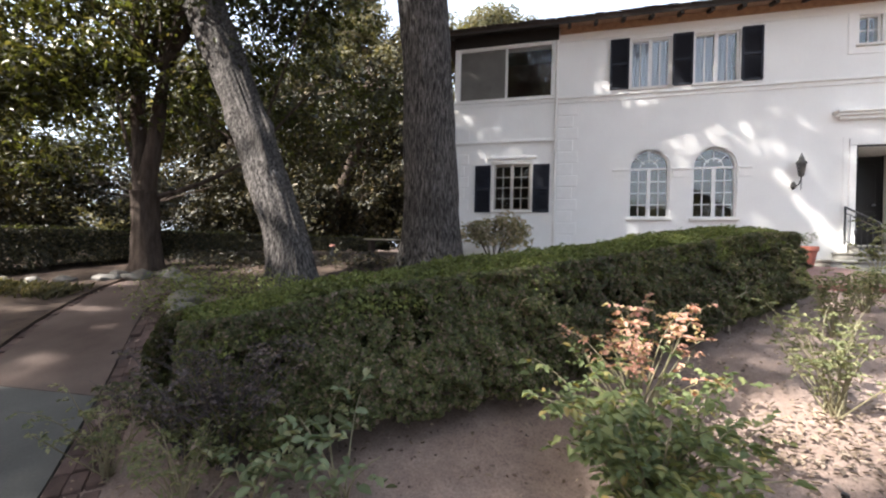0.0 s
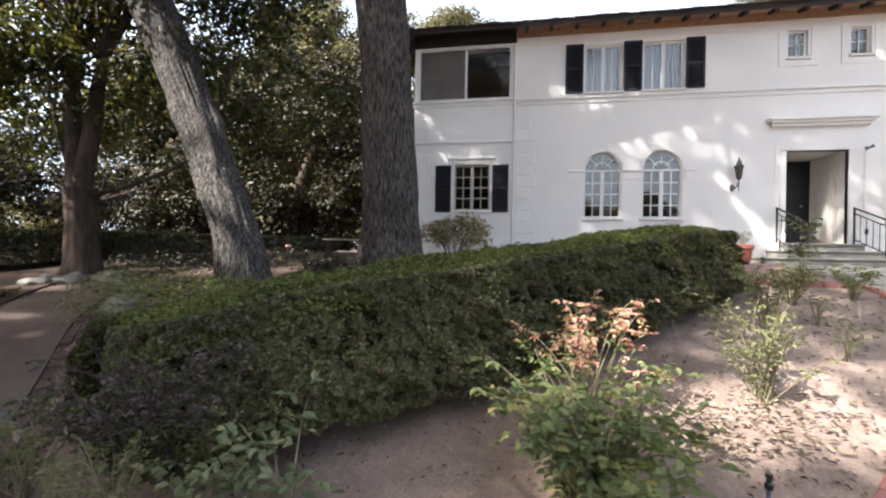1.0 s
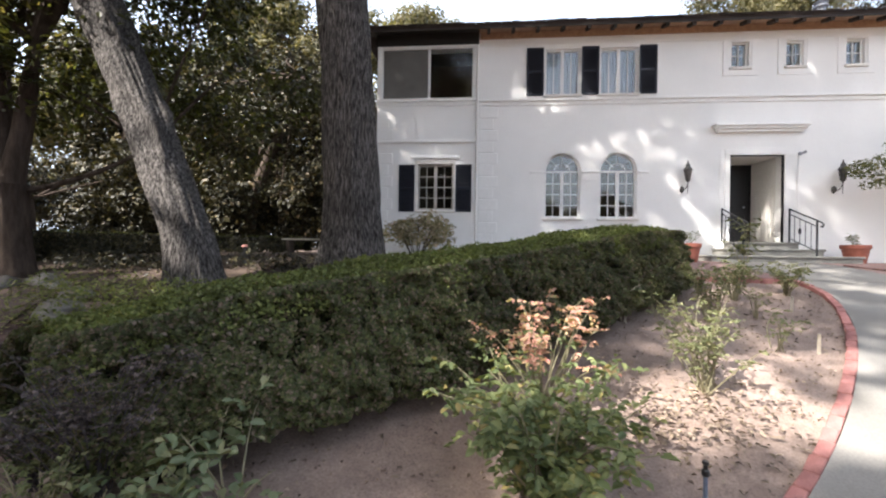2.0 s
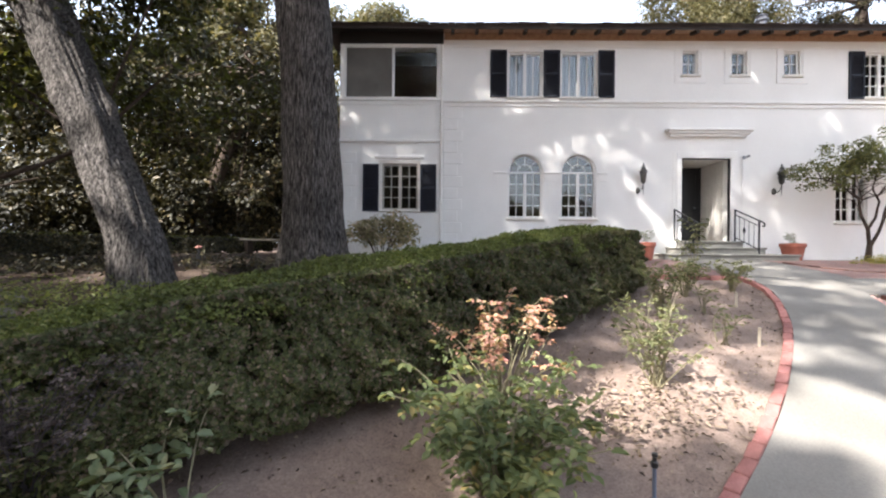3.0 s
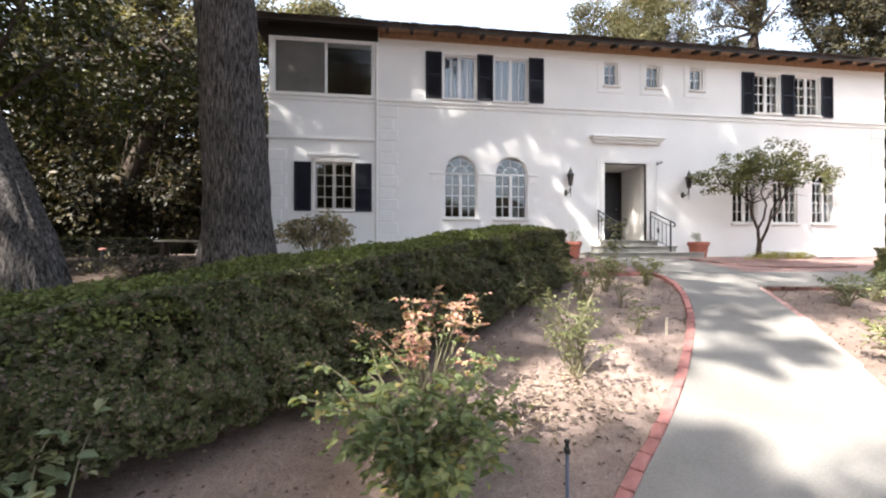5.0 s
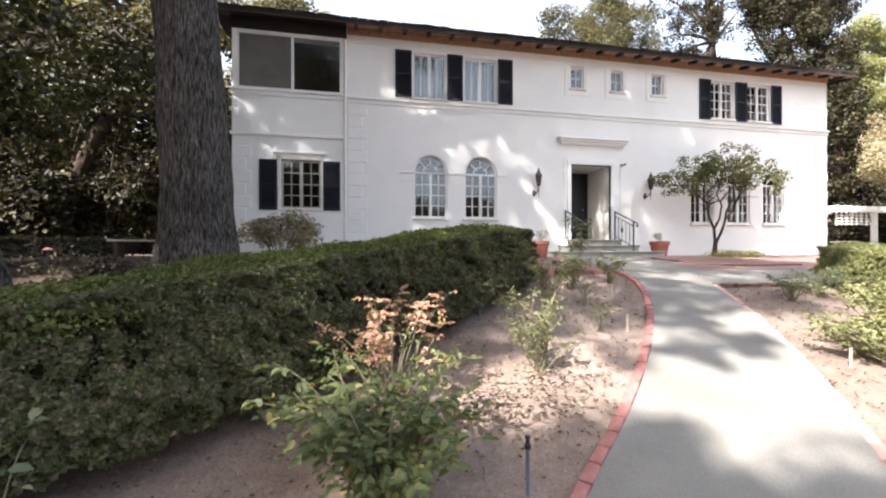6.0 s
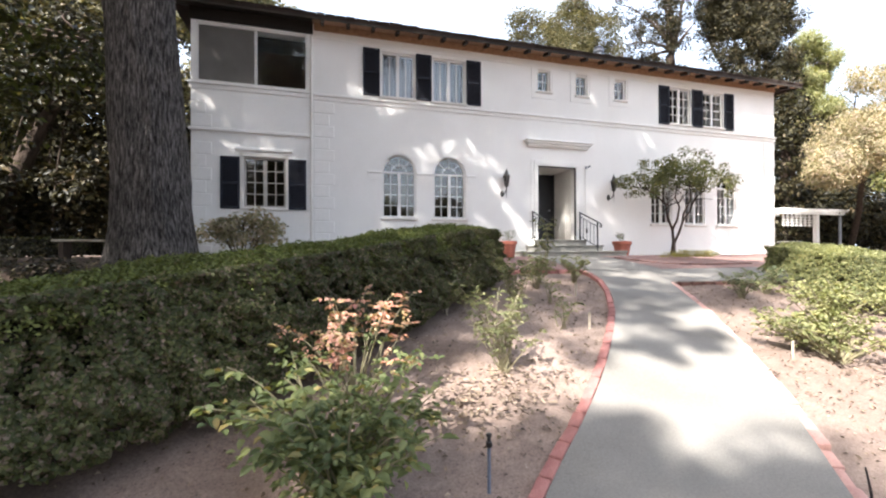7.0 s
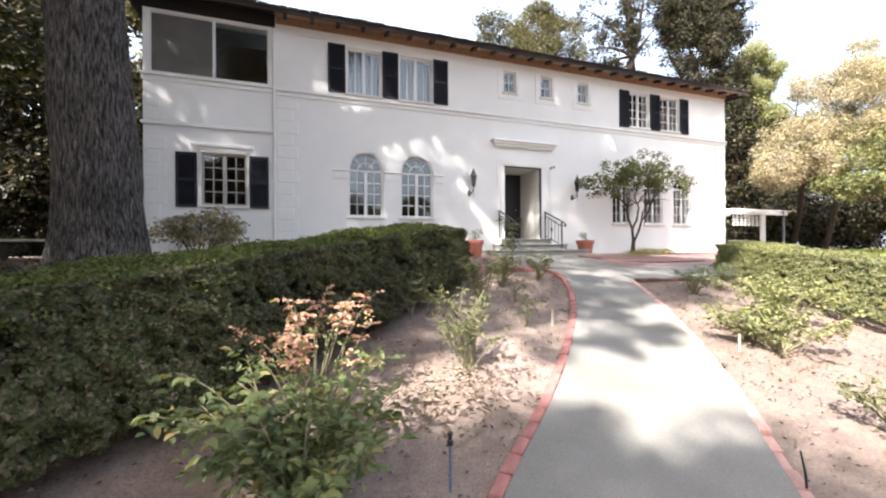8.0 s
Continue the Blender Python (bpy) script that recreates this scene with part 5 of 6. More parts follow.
for c, r, n, s in (((0.3, 0, 2.4), (1.3, 0.6, 0.5), 44, 0.22), ((-1.15, 0, 2.0), (0.75, 0.45, 0.36), 20, 0.18), ((1.6, 0, 2.2), (0.75, 0.5, 0.42), 20, 0.18), ((0.7, 0, 2.95), (0.7, 0.5, 0.36), 16, 0.15), ((-0.5, 0, 2.75), (0.8, 0.4, 0.28), 12, 0.14), ((1.5, 0, 2.7), (0.6, 0.4, 0.25), 8, 0.14)):
    a, f = crown_leaves(rg, clumps(rg, c, r, n, s), 1500)
    at.append(a)
    face.append(f)
leaves("crown", rg, np.concatenate(at), np.concatenate(face), 0.075, CITRUS_LEAF, orange)


# ---- hedges ----
def hedge(label, line, width, heights, seed, n_front, n_top, leaf=0.026, skirt=0.2, group="", side=BOX_LEAF, crop=BOX_TOP):
    """A clipped hedge along a line of its middle; heights: top heights at even steps along it."""
    q = dense(line, 0.12)
    s = np.linspace(0, 1, len(q))
    tz = np.interp(s, np.linspace(0, 1, len(heights)), heights)
    base = (q[0][0], q[0][1], land(q[0][1]))
    h = thing("hedge", label, "hedge", base, group)
    tang = unit(np.gradient(q, axis=0))
    nor = np.stack((tang[:, 1], -tang[:, 0]), 1)

    def spot(i, across, up):
        """A point of the hedge's body: across -1 to 1, up 0 to 1, clipped round at the shoulders."""
        x = q[i][0] + nor[i][0] * across * width / 2
        y = q[i][1] + nor[i][1] * across * width / 2
        z0 = land(y)
        return x, y, z0, z0 + (tz[i] - z0) * up

    # solid near-black body in place of the shaded twigs inside
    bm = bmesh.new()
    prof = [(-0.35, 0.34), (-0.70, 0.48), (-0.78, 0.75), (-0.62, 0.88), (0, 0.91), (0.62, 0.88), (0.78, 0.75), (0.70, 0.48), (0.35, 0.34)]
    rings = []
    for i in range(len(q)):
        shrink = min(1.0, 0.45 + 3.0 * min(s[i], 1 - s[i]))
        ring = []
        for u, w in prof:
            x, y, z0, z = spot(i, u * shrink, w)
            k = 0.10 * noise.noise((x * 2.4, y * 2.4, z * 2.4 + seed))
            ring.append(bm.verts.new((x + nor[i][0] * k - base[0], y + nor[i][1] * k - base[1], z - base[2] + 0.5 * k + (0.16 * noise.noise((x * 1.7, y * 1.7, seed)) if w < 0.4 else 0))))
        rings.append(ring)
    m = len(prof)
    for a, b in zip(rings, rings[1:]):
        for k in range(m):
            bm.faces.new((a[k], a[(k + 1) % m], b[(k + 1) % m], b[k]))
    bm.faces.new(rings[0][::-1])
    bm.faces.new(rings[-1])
    part("dark_core", bm, TWIG, h)
    rg = np.random.default_rng(seed)
    # stems at the foot
    for k in range(int(len(q) * 0.12 / 0.35)):
        i = min(len(q) - 1, int((k + rg.uniform(0, 0.8)) * 0.35 / 0.12))
        x, y, z0, _ = spot(i, rg.uniform(-0.5, 0.5), 0)
        x, y, z0 = x - base[0], y - base[1], z0 - base[2]
        part("stem", tube(bmesh.new(), [(x, y, z0 - 0.05), (x + rg.normal(0, 0.05), y + rg.normal(0, 0.05), z0 + 0.2), (x + rg.normal(0, 0.12), y + rg.normal(0, 0.12), z0 + 0.5)], [0.024, 0.018, 0.012], 6), DARKBARK, h)

    def lay(n):
        """Random places along the line: point, tangent, normal, top height, nearness to an end."""
        u = rg.uniform(0, len(q) - 1, n)
        k = np.arange(len(q))
        lerp = lambda v: np.interp(u, k, v)
        return lerp(q[:, 0]), lerp(q[:, 1]), unit(np.stack((lerp(nor[:, 0]), lerp(nor[:, 1])), 1)), lerp(tz), np.minimum(lerp(s), 1 - lerp(s))

    def rough(x, y, z, k, w=0.0):
        return np.array([noise.noise(v) for v in zip((x * k).tolist(), (y * k).tolist(), (z * k + w).tolist())])

    # clipped top, its leaf tone lighter than the sides as if sunlit
    x, y, nn, top, near = lay(n_top)
    end = np.minimum(1.0, 0.5 + 5.5 * near ** 0.8)
    a = rg.uniform(-1, 1, n_top)
    x, y = x + nn[:, 0] * a * end * width / 2, y + nn[:, 1] * a * end * width / 2
    o = np.zeros(n_top)
    z = top - 0.22 * np.abs(a) ** 4 - rg.uniform(-0.03, 0.07, n_top) + 0.05 * rough(x, y, o, 7, seed) + 0.04 * rough(x, y, o, 19, seed) + 0.06 * rough(x, y, o, 1.3, 9 + seed)
    at = np.stack((x - base[0], y - base[1], z - base[2]), 1)
    fc = np.stack((nn[:, 0] * 0.7 * a ** 3, nn[:, 1] * 0.7 * a ** 3, np.full(n_top, 0.7)), 1) + rg.normal(0, 0.5, (n_top, 3))
    leaves("top_foliage", rg, at, fc, leaf, crop, h, "clipped top leaves in a lighter, sunlit tone", wide=0.6)
    # sides, in tufts, with hollows and a ragged foot
    n = int(n_front * 1.35)
    x, y, nn, top, near = lay(n)
    end = np.minimum(1.0, 0.5 + 5.5 * near ** 0.8)
    sd = np.where(rg.uniform(0, 1, n) < 0.8, 1.0, -1.0)
    w = rg.uniform(0.02, 0.97, n)
    x, y = x + nn[:, 0] * sd * end * width / 2, y + nn[:, 1] * sd * end * width / 2
    z0 = np.interp(y, LAND_Y, LAND_Z)
    z = z0 + (top - z0) * w
    foot = skirt + 0.2 * rough(x, y, 0 * x, 1.1, 4 + seed) + 0.12 * rough(x, y, 0 * x, 4.5, 4)
    hollow = 0.7 * rough(x, y, z, 2.3, seed) + 0.6 * rough(x, y, z, 6.5) + 0.55 * rough(x, y, z, 15)
    deep = hollow < -0.3 + rg.uniform(-0.12, 0.12, n)
    keep = (z - z0 > foot * 0.9 + rg.uniform(0, 0.1, n)) & ~(deep & (rg.uniform(0, 1, n) < 0.5))
    belly = np.clip((0.8 - w) / 0.6, 0, 1) * 0.33 - np.maximum(0.0, 0.2 - w) * 1.2
    dip = -0.4 * np.maximum(0, w - 0.6) ** 2 + belly * (sd > 0) * np.clip(7 * near, 0, 1) + 0.14 * hollow - rg.uniform(0, 0.07, n) - 0.08 * deep
    x, y = x + nn[:, 0] * sd * dip, y + nn[:, 1] * sd * dip
    at = np.stack((x - base[0], y - base[1], z - base[2]), 1)[keep]
    fc = np.stack((nn[:, 0] * sd, nn[:, 1] * sd, np.full(n, 0.5)), 1)[keep]
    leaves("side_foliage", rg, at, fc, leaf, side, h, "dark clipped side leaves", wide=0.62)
    # the two ends
    at, fc = [], []
    for i, way in ((0, -1), (len(q) - 1, 1)):
        for _ in range(int(n_front * 0.05)):
            a, w = rg.uniform(-0.75, 0.75), rg.uniform(0.2, 1.0)
            x, y, z0, z = spot(i, a * 0.6, w)
            o = 0.28 * (1 - a * a) * (1 - 0.5 * max(0, w - 0.7) / 0.3) + rg.uniform(-0.10, 0.03)
            at.append((x + tang[i][0] * way * o - base[0], y + tang[i][1] * way * o - base[1], z - base[2]))
            fc.append((tang[i][0] * way, tang[i][1] * way, 0.4))
    leaves("end_foliage", rg, np.array(at), np.array(fc), leaf, side, h, wide=0.6)
    return h


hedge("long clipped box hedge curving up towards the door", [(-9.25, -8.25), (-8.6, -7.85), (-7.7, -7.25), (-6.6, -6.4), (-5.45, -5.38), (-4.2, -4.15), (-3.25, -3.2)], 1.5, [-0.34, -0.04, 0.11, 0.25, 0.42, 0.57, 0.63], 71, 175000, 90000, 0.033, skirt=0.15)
# box hedge given brighter leaf materials for the sun on it
hedge("clipped box hedge edging the rose bed, in sunlit leaf tones", [(3.35, -4.6), (2.85, -5.5), (2.6, -6.5), (2.6, -7.6), (2.9, -9.2)], 1.1, [0.3, 0.21, 0.07, -0.12, -0.3], 72, 46000, 30000, 0.034, side=CITRUS_LEAF, crop=SUN_LEAF)
hedge("low dark boundary hedge by the street", [(-19.6, -7.6), (-17.6, -4.8), (-16.0, -2.3), (-14.4, -0.1), (-12.0, 1.9)], 1.1, [0.45, 0.47, 0.5, 0.5, 0.5], 73, 34000, 14000, 0.06, skirt=0.02, side=DARK_LEAF, crop=MAG_LEAF)


# ---- roses and small plants ----
def rose(x, y, label, n, height, spread, mat_l, seed, per=14, size=0.04, tip=None, lean=(0, 0), cane=CANE, keep=0.25, cane_r=0.007):
    t = thing("rose_bush", label, "rose bush", (x, y, land(y) - 0.01), "roses in the bed")
    sprigs(np.random.default_rng(seed), n, (0, 0, 0), height, spread, t, cane, mat_l, per=per, size=size, tip=tip, lean=lean, keep=keep, cane_r=cane_r)
    return t


rose(-5.86, -8.48, "leafy green rose bush in the dry bed", 46, 0.82, 0.74, ROSE_LEAF, 81, 12, 0.058, keep=0.1)
rose(-5.72, -7.62, "rose with copper-red young shoots catching the sun", 22, 0.98, 0.66, ROSE_LEAF, 82, 9, 0.044, tip=ROSE_TIP, keep=0.5)
rose(-4.3, -7.2, "sparse dusty rose bush with pale leaves", 24, 0.84, 0.55, PALE_ROSE, 83, 12, 0.033, cane_r=0.005)
rose(-3.35, -5.5, "upright sparse rose bush in the bed", 14, 0.74, 0.28, PALE_ROSE, 84, 11, 0.04)
rose(-2.5, -4.5, "leafy rose bush near the front steps", 16, 0.62, 0.36, PALE_ROSE, 85, 12, 0.042)
rose(-1.5, -4.1, "low spreading rose bush beside the path", 14, 0.5, 0.4, PALE_ROSE, 86, 11, 0.042)
rose(-1.7, -3.45, "tall thin rose by the front steps", 6, 1.2, 0.28, PALE_ROSE, 87, 8, 0.066, keep=0.5)
rose(-3.1, -6.3, "small pruned rose with few leaves", 6, 0.42, 0.3, PALE_ROSE, 88, 6, 0.036, keep=0.5)
rose(-2.7, -5.3, "small pruned rose beside the path", 5, 0.4, 0.22, PALE_ROSE, 89, 5, 0.034, keep=0.5)
rose(-4.45, -5.6, "nearly bare pruned rose by the hedge", 4, 0.62, 0.3, GREY_ROSE, 90, 3, 0.045, cane=DRYCANE, keep=0.7)
rose(-7.55, -8.75, "lanky rose shoots with large grey-green leaves", 6, 0.6, 0.4, GREY_ROSE, 91, 5, 0.08, keep=0.3)
rose(-8.05, -8.85, "tall single rose shoots with large leaves", 4, 0.5, 0.25, GREY_ROSE, 92, 5, 0.078, keep=0.3)
rose(-8.5, -9.0, "thin twiggy rose beside the shaded path", 18, 0.55, 0.4, PALE_ROSE, 93, 8, 0.03, cane_r=0.005)
rose(-9.2, -8.9, "thin dry rose beside the shaded path", 18, 0.6, 0.45, PALE_ROSE, 94, 9, 0.03, cane_r=0.004)
# the next two bushes have sunlight in their leaf tone
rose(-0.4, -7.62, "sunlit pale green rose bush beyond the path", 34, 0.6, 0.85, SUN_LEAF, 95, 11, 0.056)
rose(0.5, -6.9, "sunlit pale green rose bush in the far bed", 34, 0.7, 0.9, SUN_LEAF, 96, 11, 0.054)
rose(0.9, -5.5, "grey-green rose bush in the far bed", 14, 0.5, 0.5, GREY_ROSE, 97, 11, 0.04)
rose(1.7, -5.3, "grey-green rose bush beside the clipped hedge", 14, 0.5, 0.5, GREY_ROSE, 98, 11, 0.04)
rose(-1.25, -9.0, "low sunlit rose beside the path edging", 14, 0.4, 0.5, PALE_ROSE, 99, 9, 0.042)

dead = thing("shrub", "half-dead box bush with bare purplish twigs at the hedge end", "shrub", (-8.95, -8.55, land(-8.55)))
rg = np.random.default_rng(75)
sprigs(rg, 60, (0, 0, 0), 0.66, 0.6, dead, DEADTWIG, BOX_LEAF, per=10, size=0.03, cane_r=0.0035, keep=0.2, wide=0.6)
bare = thing("shrub", "bare purplish dead twigs in the hedge side", "shrub", (-8.45, -8.7, land(-8.7)))
sprigs(np.random.default_rng(76), 80, (0, 0, 0.1), 0.85, 0.62, bare, DEADTWIG, DEAD_LEAF, per=8, size=0.024, cane_r=0.0035, keep=0.35, wide=0.6)
low = thing("shrub", "straggly low box growth at the hedge foot", "shrub", (-8.2, -8.45, land(-8.45)))
sprigs(rg, 44, (0, 0, 0), 0.5, 0.6, low, TWIG, BOX_LEAF, per=20, size=0.032, cane_r=0.006, keep=0.3, wide=0.6)
shrub = thing("shrub", "pale-leaved rounded shrub against the house wall", "shrub", (-7.75, -1.2, 0))
rg = np.random.default_rng(62)
for k in range(9):
    a = k * 0.7
    part("stem", tube(bmesh.new(), curve_pts((0.1 * math.cos(a), 0.1 * math.sin(a), -0.03), (0.55 * math.cos(a), 0.35 * math.sin(a), 0.75), (0, 0, 0.08), 5), [0.012] * 6, 6), DARKBARK, shrub)
a, f = crown_leaves(rg, clumps(rg, (0.05, 0, 0.62), (0.9, 0.45, 0.4), 70, 0.19), 900)
leaves("foliage", rg, a, f, 0.1, PALE_LEAF, shrub, wide=0.5)
ivy = thing("groundcover", "leafy groundcover under the leaning tree", "groundcover", (-11.0, -5.9, land(-5.9)), kind="stuff")
rg = np.random.default_rng(63)
a, f = crown_leaves(rg, clumps(rg, (0, 0, 0.15), (1.7, 0.8, 0.4), 60, 0.3), 900, 0.6)
a = a[a[:, 2] > -0.25]
leaves("foliage", rg, a, np.tile((0, -0.2, 1.0), (len(a), 1)), 0.05, BOX_TOP, ivy, wide=0.6)
# low plants whose near-black leaves carry the shade between the trunks
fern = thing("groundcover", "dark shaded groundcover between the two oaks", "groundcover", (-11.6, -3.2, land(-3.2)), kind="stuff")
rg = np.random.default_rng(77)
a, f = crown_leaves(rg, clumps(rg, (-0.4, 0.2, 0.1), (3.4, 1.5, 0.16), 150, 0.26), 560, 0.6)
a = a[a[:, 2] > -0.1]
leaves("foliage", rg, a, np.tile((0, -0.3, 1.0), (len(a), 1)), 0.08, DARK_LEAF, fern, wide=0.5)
mound = thing("groundcover", "yellow-green groundcover under the citrus tree", "groundcover", (3.45, -2.0, 0), kind="stuff")
rg = np.random.default_rng(64)
a, f = crown_leaves(rg, clumps(rg, (0, 0, 0.07), (0.85, 0.3, 0.06), 26, 0.15), 2500, 0.5)
a[:, 2] = np.abs(a[:, 2])
leaves("foliage", rg, a, f, 0.05, GRASS_LEAF, mound, wide=0.3)
strap = thing("groundcover", "strappy green border plants beside the shaded path", "groundcover", (-15.6, -6.0, land(-6.0)), kind="stuff")
rg = np.random.default_rng(65)
n = 900
a = np.stack((rg.uniform(-1.6, 1.6, n), rg.uniform(-0.35, 0.35, n), rg.uniform(0.0, 0.2, n)), 1)
leaves("foliage", rg, a, np.tile((0, -1.0, 0.5), (n, 1)), 0.16, OLIVE_LEAF, strap, wide=0.18)
far_green = thing("groundcover", "sunlit pale shrubs across the street", "shrub", (-31, 4, 0), kind="stuff")
rg = np.random.default_rng(66)
a, f = crown_leaves(rg, clumps(rg, (0, 0, 1.0), (7, 3, 1.1), 70, 0.9), 90)
leaves("foliage", rg, a, f, 0.2, OLIVE_LEAF, far_green)
lawn = thing("lawn", "short sunlit lawn beyond the clipped hedge", "lawn", (9, -4.5, land(-4.5)), kind="stuff")
rg = np.random.default_rng(67)
n = 42000
gx, gy = rg.uniform(-5.4, 13, n), rg.uniform(-5.5, 6.0, n)
gy = np.where((gx < 1) & (gy > -0.2), gy - 5.5, gy)
a = np.stack((gx, gy, np.interp(gy - 4.5, LAND_Y, LAND_Z) - land(-4.5) + rg.uniform(0, 0.05, n)), 1)
leaves("grass", rg, a, np.tile((0, -1.0, 0.4), (n, 1)), 0.11, LAWN_LEAF, lawn, wide=0.22)

# fallen leaves
litter = thing("leaf_litter", "dry fallen leaves scattered on the soil", "leaf litter", (-4.5, -7, land(-7)), kind="stuff")
rg = np.random.default_rng(68)
spots = []
for c, sx, sy, n in (((-4.3, -7.35), 0.45, 0.3, 260), ((-4.85, -7.72), 0.35, 0.2, 300), ((-5.5, -6.9), 1.6, 0.9, 380), ((-3.0, -5.4), 0.9, 0.7, 160), ((-13.0, -4.5), 2.5, 1.5, 700), ((-15.2, -5.5), 1.6, 0.4, 900), ((-8.8, -9.0), 0.8, 0.6, 160), ((-0.6, -7.9), 0.8, 0.6, 140)):
    spots.append(np.stack((rg.normal(c[0], sx, n), rg.normal(c[1], sy, n)), 1))
spots = np.concatenate(spots)
z = np.interp(spots[:, 1], LAND_Y, LAND_Z) + 0.018
a = np.stack((spots[:, 0] + 4.5, spots[:, 1] + 7, z - land(-7)), 1)
leaves("fallen_leaf", rg, a, np.tile((0, 0, 1.4), (len(a), 1)), 0.047, DRY_LEAF, litter, wide=0.5, fold=0.12, fine=True)

crumbs = thing("soil_crumbs", "small clods, bark chips and twigs strewn on the soil", "soil crumbs", (-4.5, -7, land(-7)), kind="stuff")
rg = np.random.default_rng(69)
n = 9000
cx, cy = rg.uniform(-9.4, 1.6, n), rg.uniform(-10.2, -3.6, n)
on_path = (cx > np.interp(cy, PATH_L[:, 1], PATH_L[:, 0]) - 0.12) & (cx < np.interp(cy, PATH_R[:, 1], PATH_R[:, 0]) + 0.12)
cx, cy = cx[~on_path], cy[~on_path]
a = np.stack((cx + 4.5, cy + 7, np.interp(cy, LAND_Y, LAND_Z) + 0.010 + rg.uniform(0, 0.012, len(cx)) - land(-7)), 1)
leaves("crumb", rg, a, np.tile((0, 0, 1.2), (len(a), 1)), 0.026, CRUMB, crumbs, wide=0.6, fold=0.3, spread=0.7)

# ---- small things ----
def marker(x, y, h, label, mat, cap):
    t = thing("sprinkler_riser", label, "sprinkler", (x, y, land(y)))
    part("pipe", lathe(bmesh.new(), [(0.011, -0.05), (0.011, h)], 10), mat, t)
    part("sprinkler_head", lathe(bmesh.new(), [(0.011, h), (0.02, h + 0.008), (0.02, h + 0.035), (0.012, h + 0.042), (0.012, h + 0.065), (0.018, h + 0.07), (0.016, h + 0.085)], 12), cap, t)


marker(-5.0, -8.52, 0.26, "thin blue-grey sprinkler riser with black head", STAKE, BLACK)
stick = thing("garden_stake", "thin dark stake standing beside the path edging", "stake", (-2.82, -9.17, land(-9.17)))
part("rod", tube(bmesh.new(), [(0.02, 0, -0.05), (0.0, 0, 0.12), (-0.03, 0.01, 0.27)], [0.008, 0.008, 0.005], 6), BLACK, stick)
for x, y, h in ((-2.05, -5.0, 0.2), (-2.75, -6.35, 0.2), (-0.95, -7.5, 0.2)):
    t = thing("plant_tag", "short pale marker stake in the rose bed", "plant marker", (x, y, land(y)), "markers in the bed")
    part("stake", boxed(-0.018, 0.018, -0.006, 0.006, -0.05, h, bevel=0.004), DRYCANE, t)
light = thing("garden_light", "small grey path light with red cap under the trees", "garden light", (-11.06, -2.9, land(-2.9)))
part("post", lathe(bmesh.new(), [(0.04, -0.05), (0.04, 0.3), (0.025, 0.31), (0.025, 0.42)], 12), BRONZE, light)
part("cap", lathe(bmesh.new(), [(0.065, 0.42), (0.06, 0.44), (0.03, 0.46), (0.01, 0.465)], 14), REDCAP, light, "red cap")
bench = thing("garden_bench", "low wooden bench under the trees, slats in a sunlit tone", "bench", (-10.5, -0.9, 0.0))
# pale slats: the sunlight on the seat is put into their colour
for k in range(3):
    part("slat", boxed(-0.7, 0.7, -0.16 + k * 0.115, -0.06 + k * 0.115, 0.40, 0.44, bevel=0.006), DRYCANE, bench)
for sx in (-0.55, 0.55):
    part("leg", boxed(sx - 0.04, sx + 0.04, -0.14, 0.15, -0.02, 0.399, bevel=0.006), DARKBARK, bench)

arbor = thing("pergola", "white painted timber pergola beyond the lawn", "pergola", (19.2, 5.0, 0))
for x, w, m in ((0.35, 0.1, WHITE), (2.2, 0.05, GALV)):
    part("post", boxed(x - w, x + w, -w, w, -0.05, 2.05, bevel=0.01), m, arbor)
for y in (-0.09, 1.2):
    part("beam", boxed(-2.6, 2.4, y - 0.03, y + 0.03, 2.055, 2.23, bevel=0.01), WHITE, arbor)
for k in range(12):
    x = -2.5 + k * 0.43
    part("rafter", boxed(x - 0.025, x + 0.025, -0.4, 1.6, 2.235, 2.34, bevel=0.008), WHITE, arbor)
for k in range(4):
    part("lattice_rail", boxed(-2.1, 0.25, 0.02, 0.05, 1.45 + k * 0.14, 1.5 + k * 0.14), WHITE, arbor)
for k in range(7):
    part("lattice_bar", boxed(-2.0 + k * 0.32, -1.94 + k * 0.32, 0.053, 0.08, 1.4, 2.05), WHITE, arbor)


climber = thing("climbing_shrub", "orange-tinged leafy climber behind the pergola", "shrub", (19.4, 6.6, 0))
rg = np.random.default_rng(78)
for k in range(5):
    part("stem", tube(bmesh.new(), curve_pts((-1.6 + 0.8 * k, 0, -0.05), (-1.5 + 0.75 * k, 0.1, 1.7), (0.1, 0, 0), 5), [0.02] * 6, 6), DARKBARK, climber)
a, f = crown_leaves(rg, clumps(rg, (0, 0, 0.95), (2.2, 0.4, 0.75), 60, 0.28), 500)
leaves("foliage", rg, a, f, 0.11, PALE_LEAF, climber)


def stone(bm, c, r, seed):
    vs = bmesh.ops.create_icosphere(bm, subdivisions=3, radius=1)["verts"]
    for v in vs:
        k = 1 + 0.5 * noise.noise(v.co * 1.3 + Vector((seed, 0, 0))) + 0.22 * noise.noise(v.co * 3.5 + Vector((0, seed, 0)))
        v.co = Vector((c[0] + v.co.x * r[0] * k, c[1] + v.co.y * r[1] * k, c[2] + v.co.z * r[2] * k))
    return bm


random.seed(12)
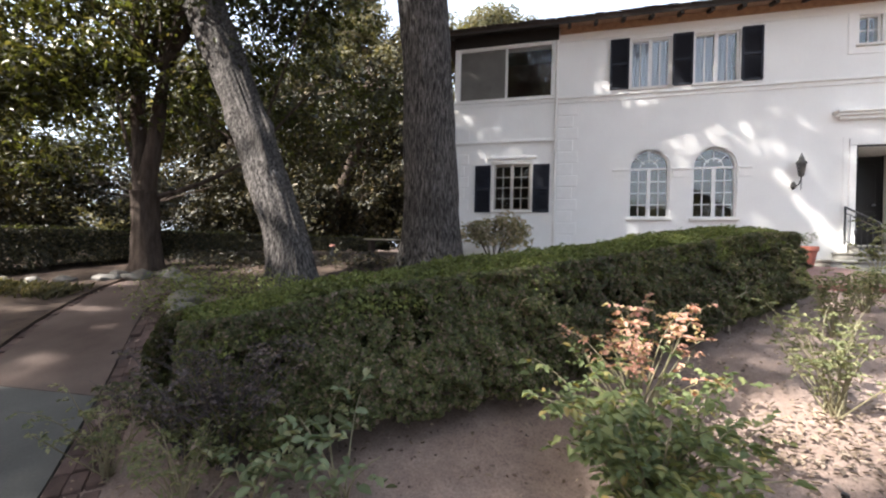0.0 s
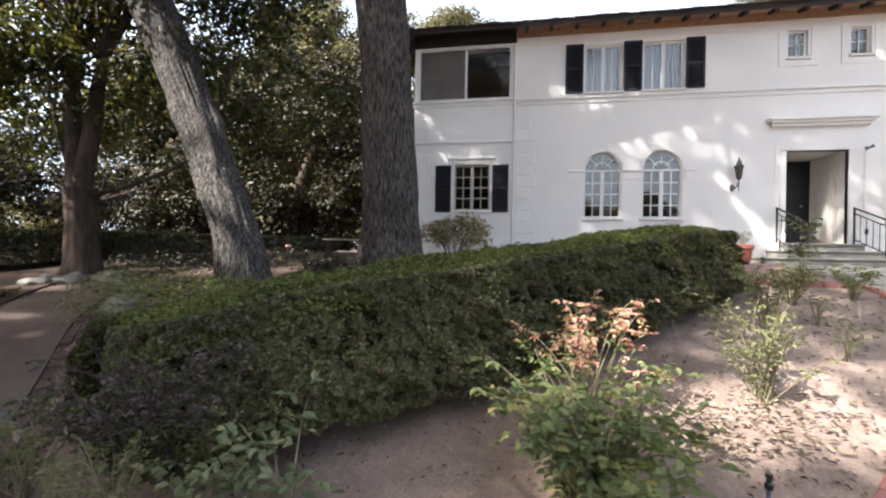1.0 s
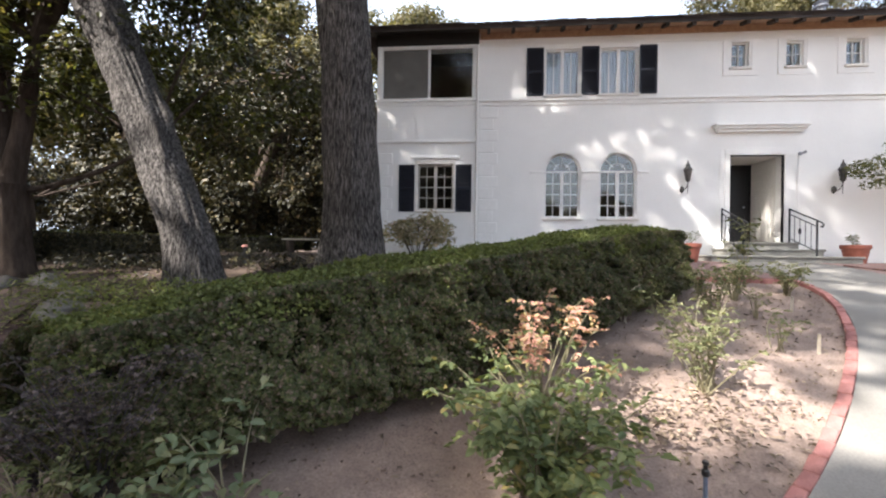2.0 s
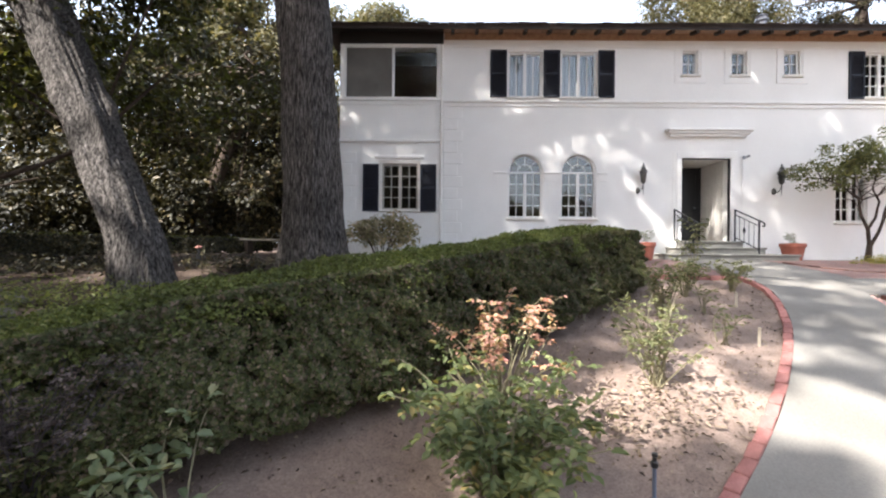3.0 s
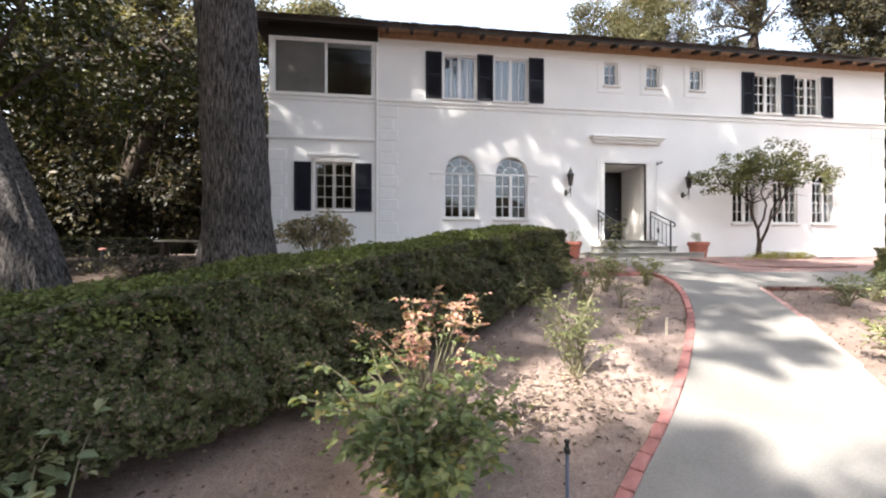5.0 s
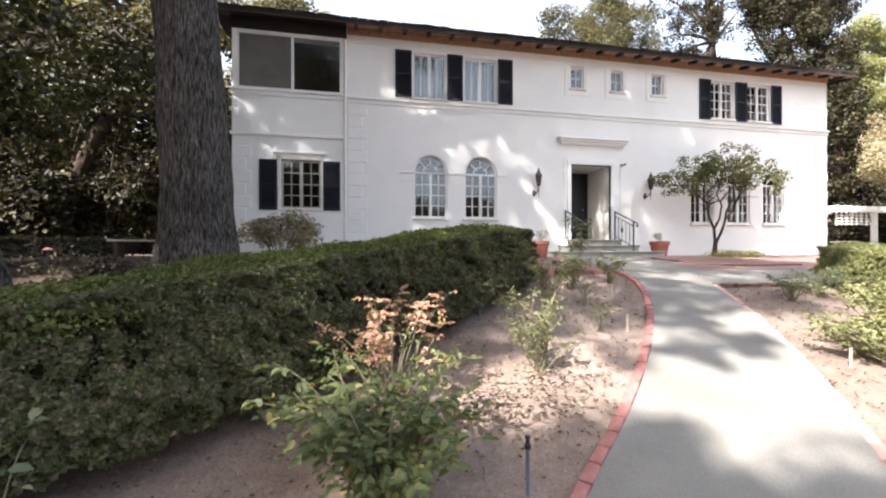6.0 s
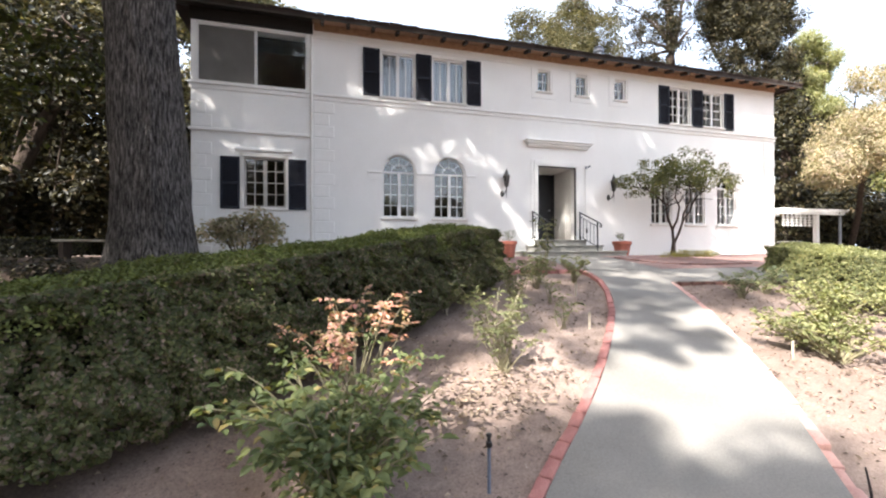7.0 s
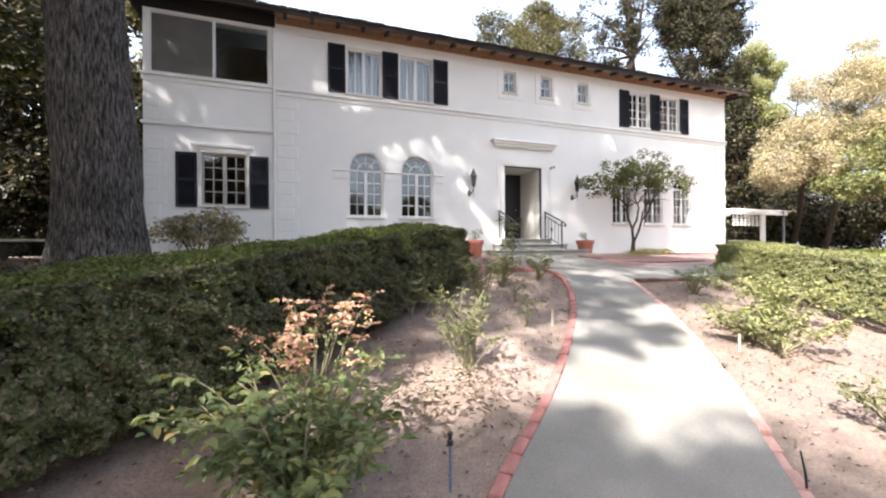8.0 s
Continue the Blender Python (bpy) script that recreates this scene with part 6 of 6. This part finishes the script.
for x, y, r in ((-14.6, -5.05, 0.22), (-14.1, -4.85, 0.26), (-13.6, -4.6, 0.24), (-13.15, -4.75, 0.2), (-15.3, -5.3, 0.2), (-15.9, -5.45, 0.18), (-16.6, -5.6, 0.2), (-12.2, -5.35, 0.26), (-11.75, -6.0, 0.3), (-11.45, -6.3, 0.22), (-13.9, -4.3, 0.16), (-14.9, -4.6, 0.15)):
    ob = part("border_rock", stone(bmesh.new(), (0, 0, 0), (r, r * 0.75, r * 0.5), x), ROCK, smooth=True)
    ob.location = (x, y, land(y) + r * 0.2)
    tagged(ob, "pale rough field stone lying beside the shaded path", "rock", "stones by the path")
car = thing("car", "white car parked on the street beyond the hedge", "car", (-33, 1.5, 0))
bm = boxed(-2.1, 2.1, -0.85, 0.85, 0.35, 0.95, bevel=0.12)
part("body", bm, CARPAINT, car)
part("cabin", boxed(-1.2, 1.3, -0.72, 0.72, 0.952, 1.45, bevel=0.18), CARPAINT, car)
for sx in (-1.35, 1.35):
    for sy in (-0.78, 0.78):
        bm = lathe(bmesh.new(), [(0.25, -0.1), (0.32, -0.09), (0.32, 0.09), (0.25, 0.1)], 18)
        bmesh.ops.rotate(bm, verts=bm.verts, matrix=Matrix.Rotation(math.pi / 2, 3, "X"))
        bmesh.ops.translate(bm, verts=bm.verts, vec=(sx, sy, 0.32))
        part("wheel", bm, BLACK, car)

pier = thing("brick_pier", "low brown brick pier at the house corner", "pier", (9.62, -0.35, 0.0))
for r in range(6):
    for k in range(2):
        sx = -0.11 + 0.22 * k if r % 2 else 0.0
        dims = (sx - 0.105, sx + 0.105, -0.215, 0.215) if r % 2 else (-0.215, 0.215, -0.215 + 0.22 * k, -0.005 + 0.22 * k)
        part("brick", boxed(*dims, 0.075 * r - 0.03, 0.075 * r + 0.038, bevel=0.006), DARKBRICK, pier)
part("cap_stone", boxed(-0.25, 0.25, -0.25, 0.25, 0.416, 0.47, bevel=0.01), STONE, pier)

# ---- brick edgings ----
def brick_mesh(name, l, w, h, seed, mat):
    rr = random.Random(seed)
    bm = boxed(-l / 2, l / 2, -w / 2, w / 2, -h, 0, bevel=0.007)
    for v in bm.verts:
        v.co += Vector((rr.uniform(-1, 1), rr.uniform(-1, 1), rr.uniform(-1, 1))) * 0.003
    me = bpy.data.meshes.new(name)
    bm.to_mesh(me)
    bm.free()
    me.materials.append(mat)
    return me


def edging(name, label, line, off, step, w, lift, mat, seed, sunk=0.0):
    e = thing(name, label, "edging", (0, 0, 0), kind="structure")
    rr = random.Random(seed)
    meshes = [brick_mesh("brick", step - 0.008, w, 0.09, seed + k, mat) for k in range(4)]
    q = dense(line, step)
    for a, b in zip(q, q[1:]):
        c = (a + b) / 2
        d = b - a
        ang = math.atan2(d[1], d[0])
        n = np.array((-d[1], d[0])) / np.linalg.norm(d)
        c = c + n * off
        ob = new("brick", meshes[rr.randrange(4)])
        ob.parent = e
        dz = land(c[1] + d[1] / 2) - land(c[1] - d[1] / 2)
        ob.rotation_euler = (rr.uniform(-0.04, 0.04), -math.atan2(dz, np.linalg.norm(d)) + rr.uniform(-0.02, 0.02), ang + rr.uniform(-0.03, 0.03))
        ob.location = (c[0] + rr.uniform(-0.006, 0.006), c[1] + rr.uniform(-0.006, 0.006), land(c[1]) + lift + rr.uniform(-0.008, 0.006) - sunk * rr.random())
    return e


edging("path_edging", "red painted brick edging along the concrete path", PATH_L.tolist(), 0.046, 0.215, 0.088, 0.045, REDBRICK, 1)
edging("path_edging", "worn red brick edging half buried in soil", PATH_R.tolist(), -0.046, 0.215, 0.088, 0.04, DUSTYBRICK, 2, 0.03)
edging("bed_edging", "red brick edging at the head of the rose bed", [(-2.9, -3.25), (-2.0, -3.3), (-0.95, -3.35)], 0.0, 0.215, 0.115, 0.06, REDBRICK, 3)
edging("bed_edging", "red brick edging round the citrus bed", [(1.4, -1.6), (1.9, -2.6), (3.0, -2.9), (4.6, -2.8)], 0.0, 0.215, 0.10, 0.045, DARKBRICK, 4)
edging("bed_edging", "red brick edging of the far rose bed", [(0.55, -4.5), (1.3, -4.6), (2.2, -4.65)], 0.0, 0.215, 0.10, 0.04, DARKBRICK, 5)
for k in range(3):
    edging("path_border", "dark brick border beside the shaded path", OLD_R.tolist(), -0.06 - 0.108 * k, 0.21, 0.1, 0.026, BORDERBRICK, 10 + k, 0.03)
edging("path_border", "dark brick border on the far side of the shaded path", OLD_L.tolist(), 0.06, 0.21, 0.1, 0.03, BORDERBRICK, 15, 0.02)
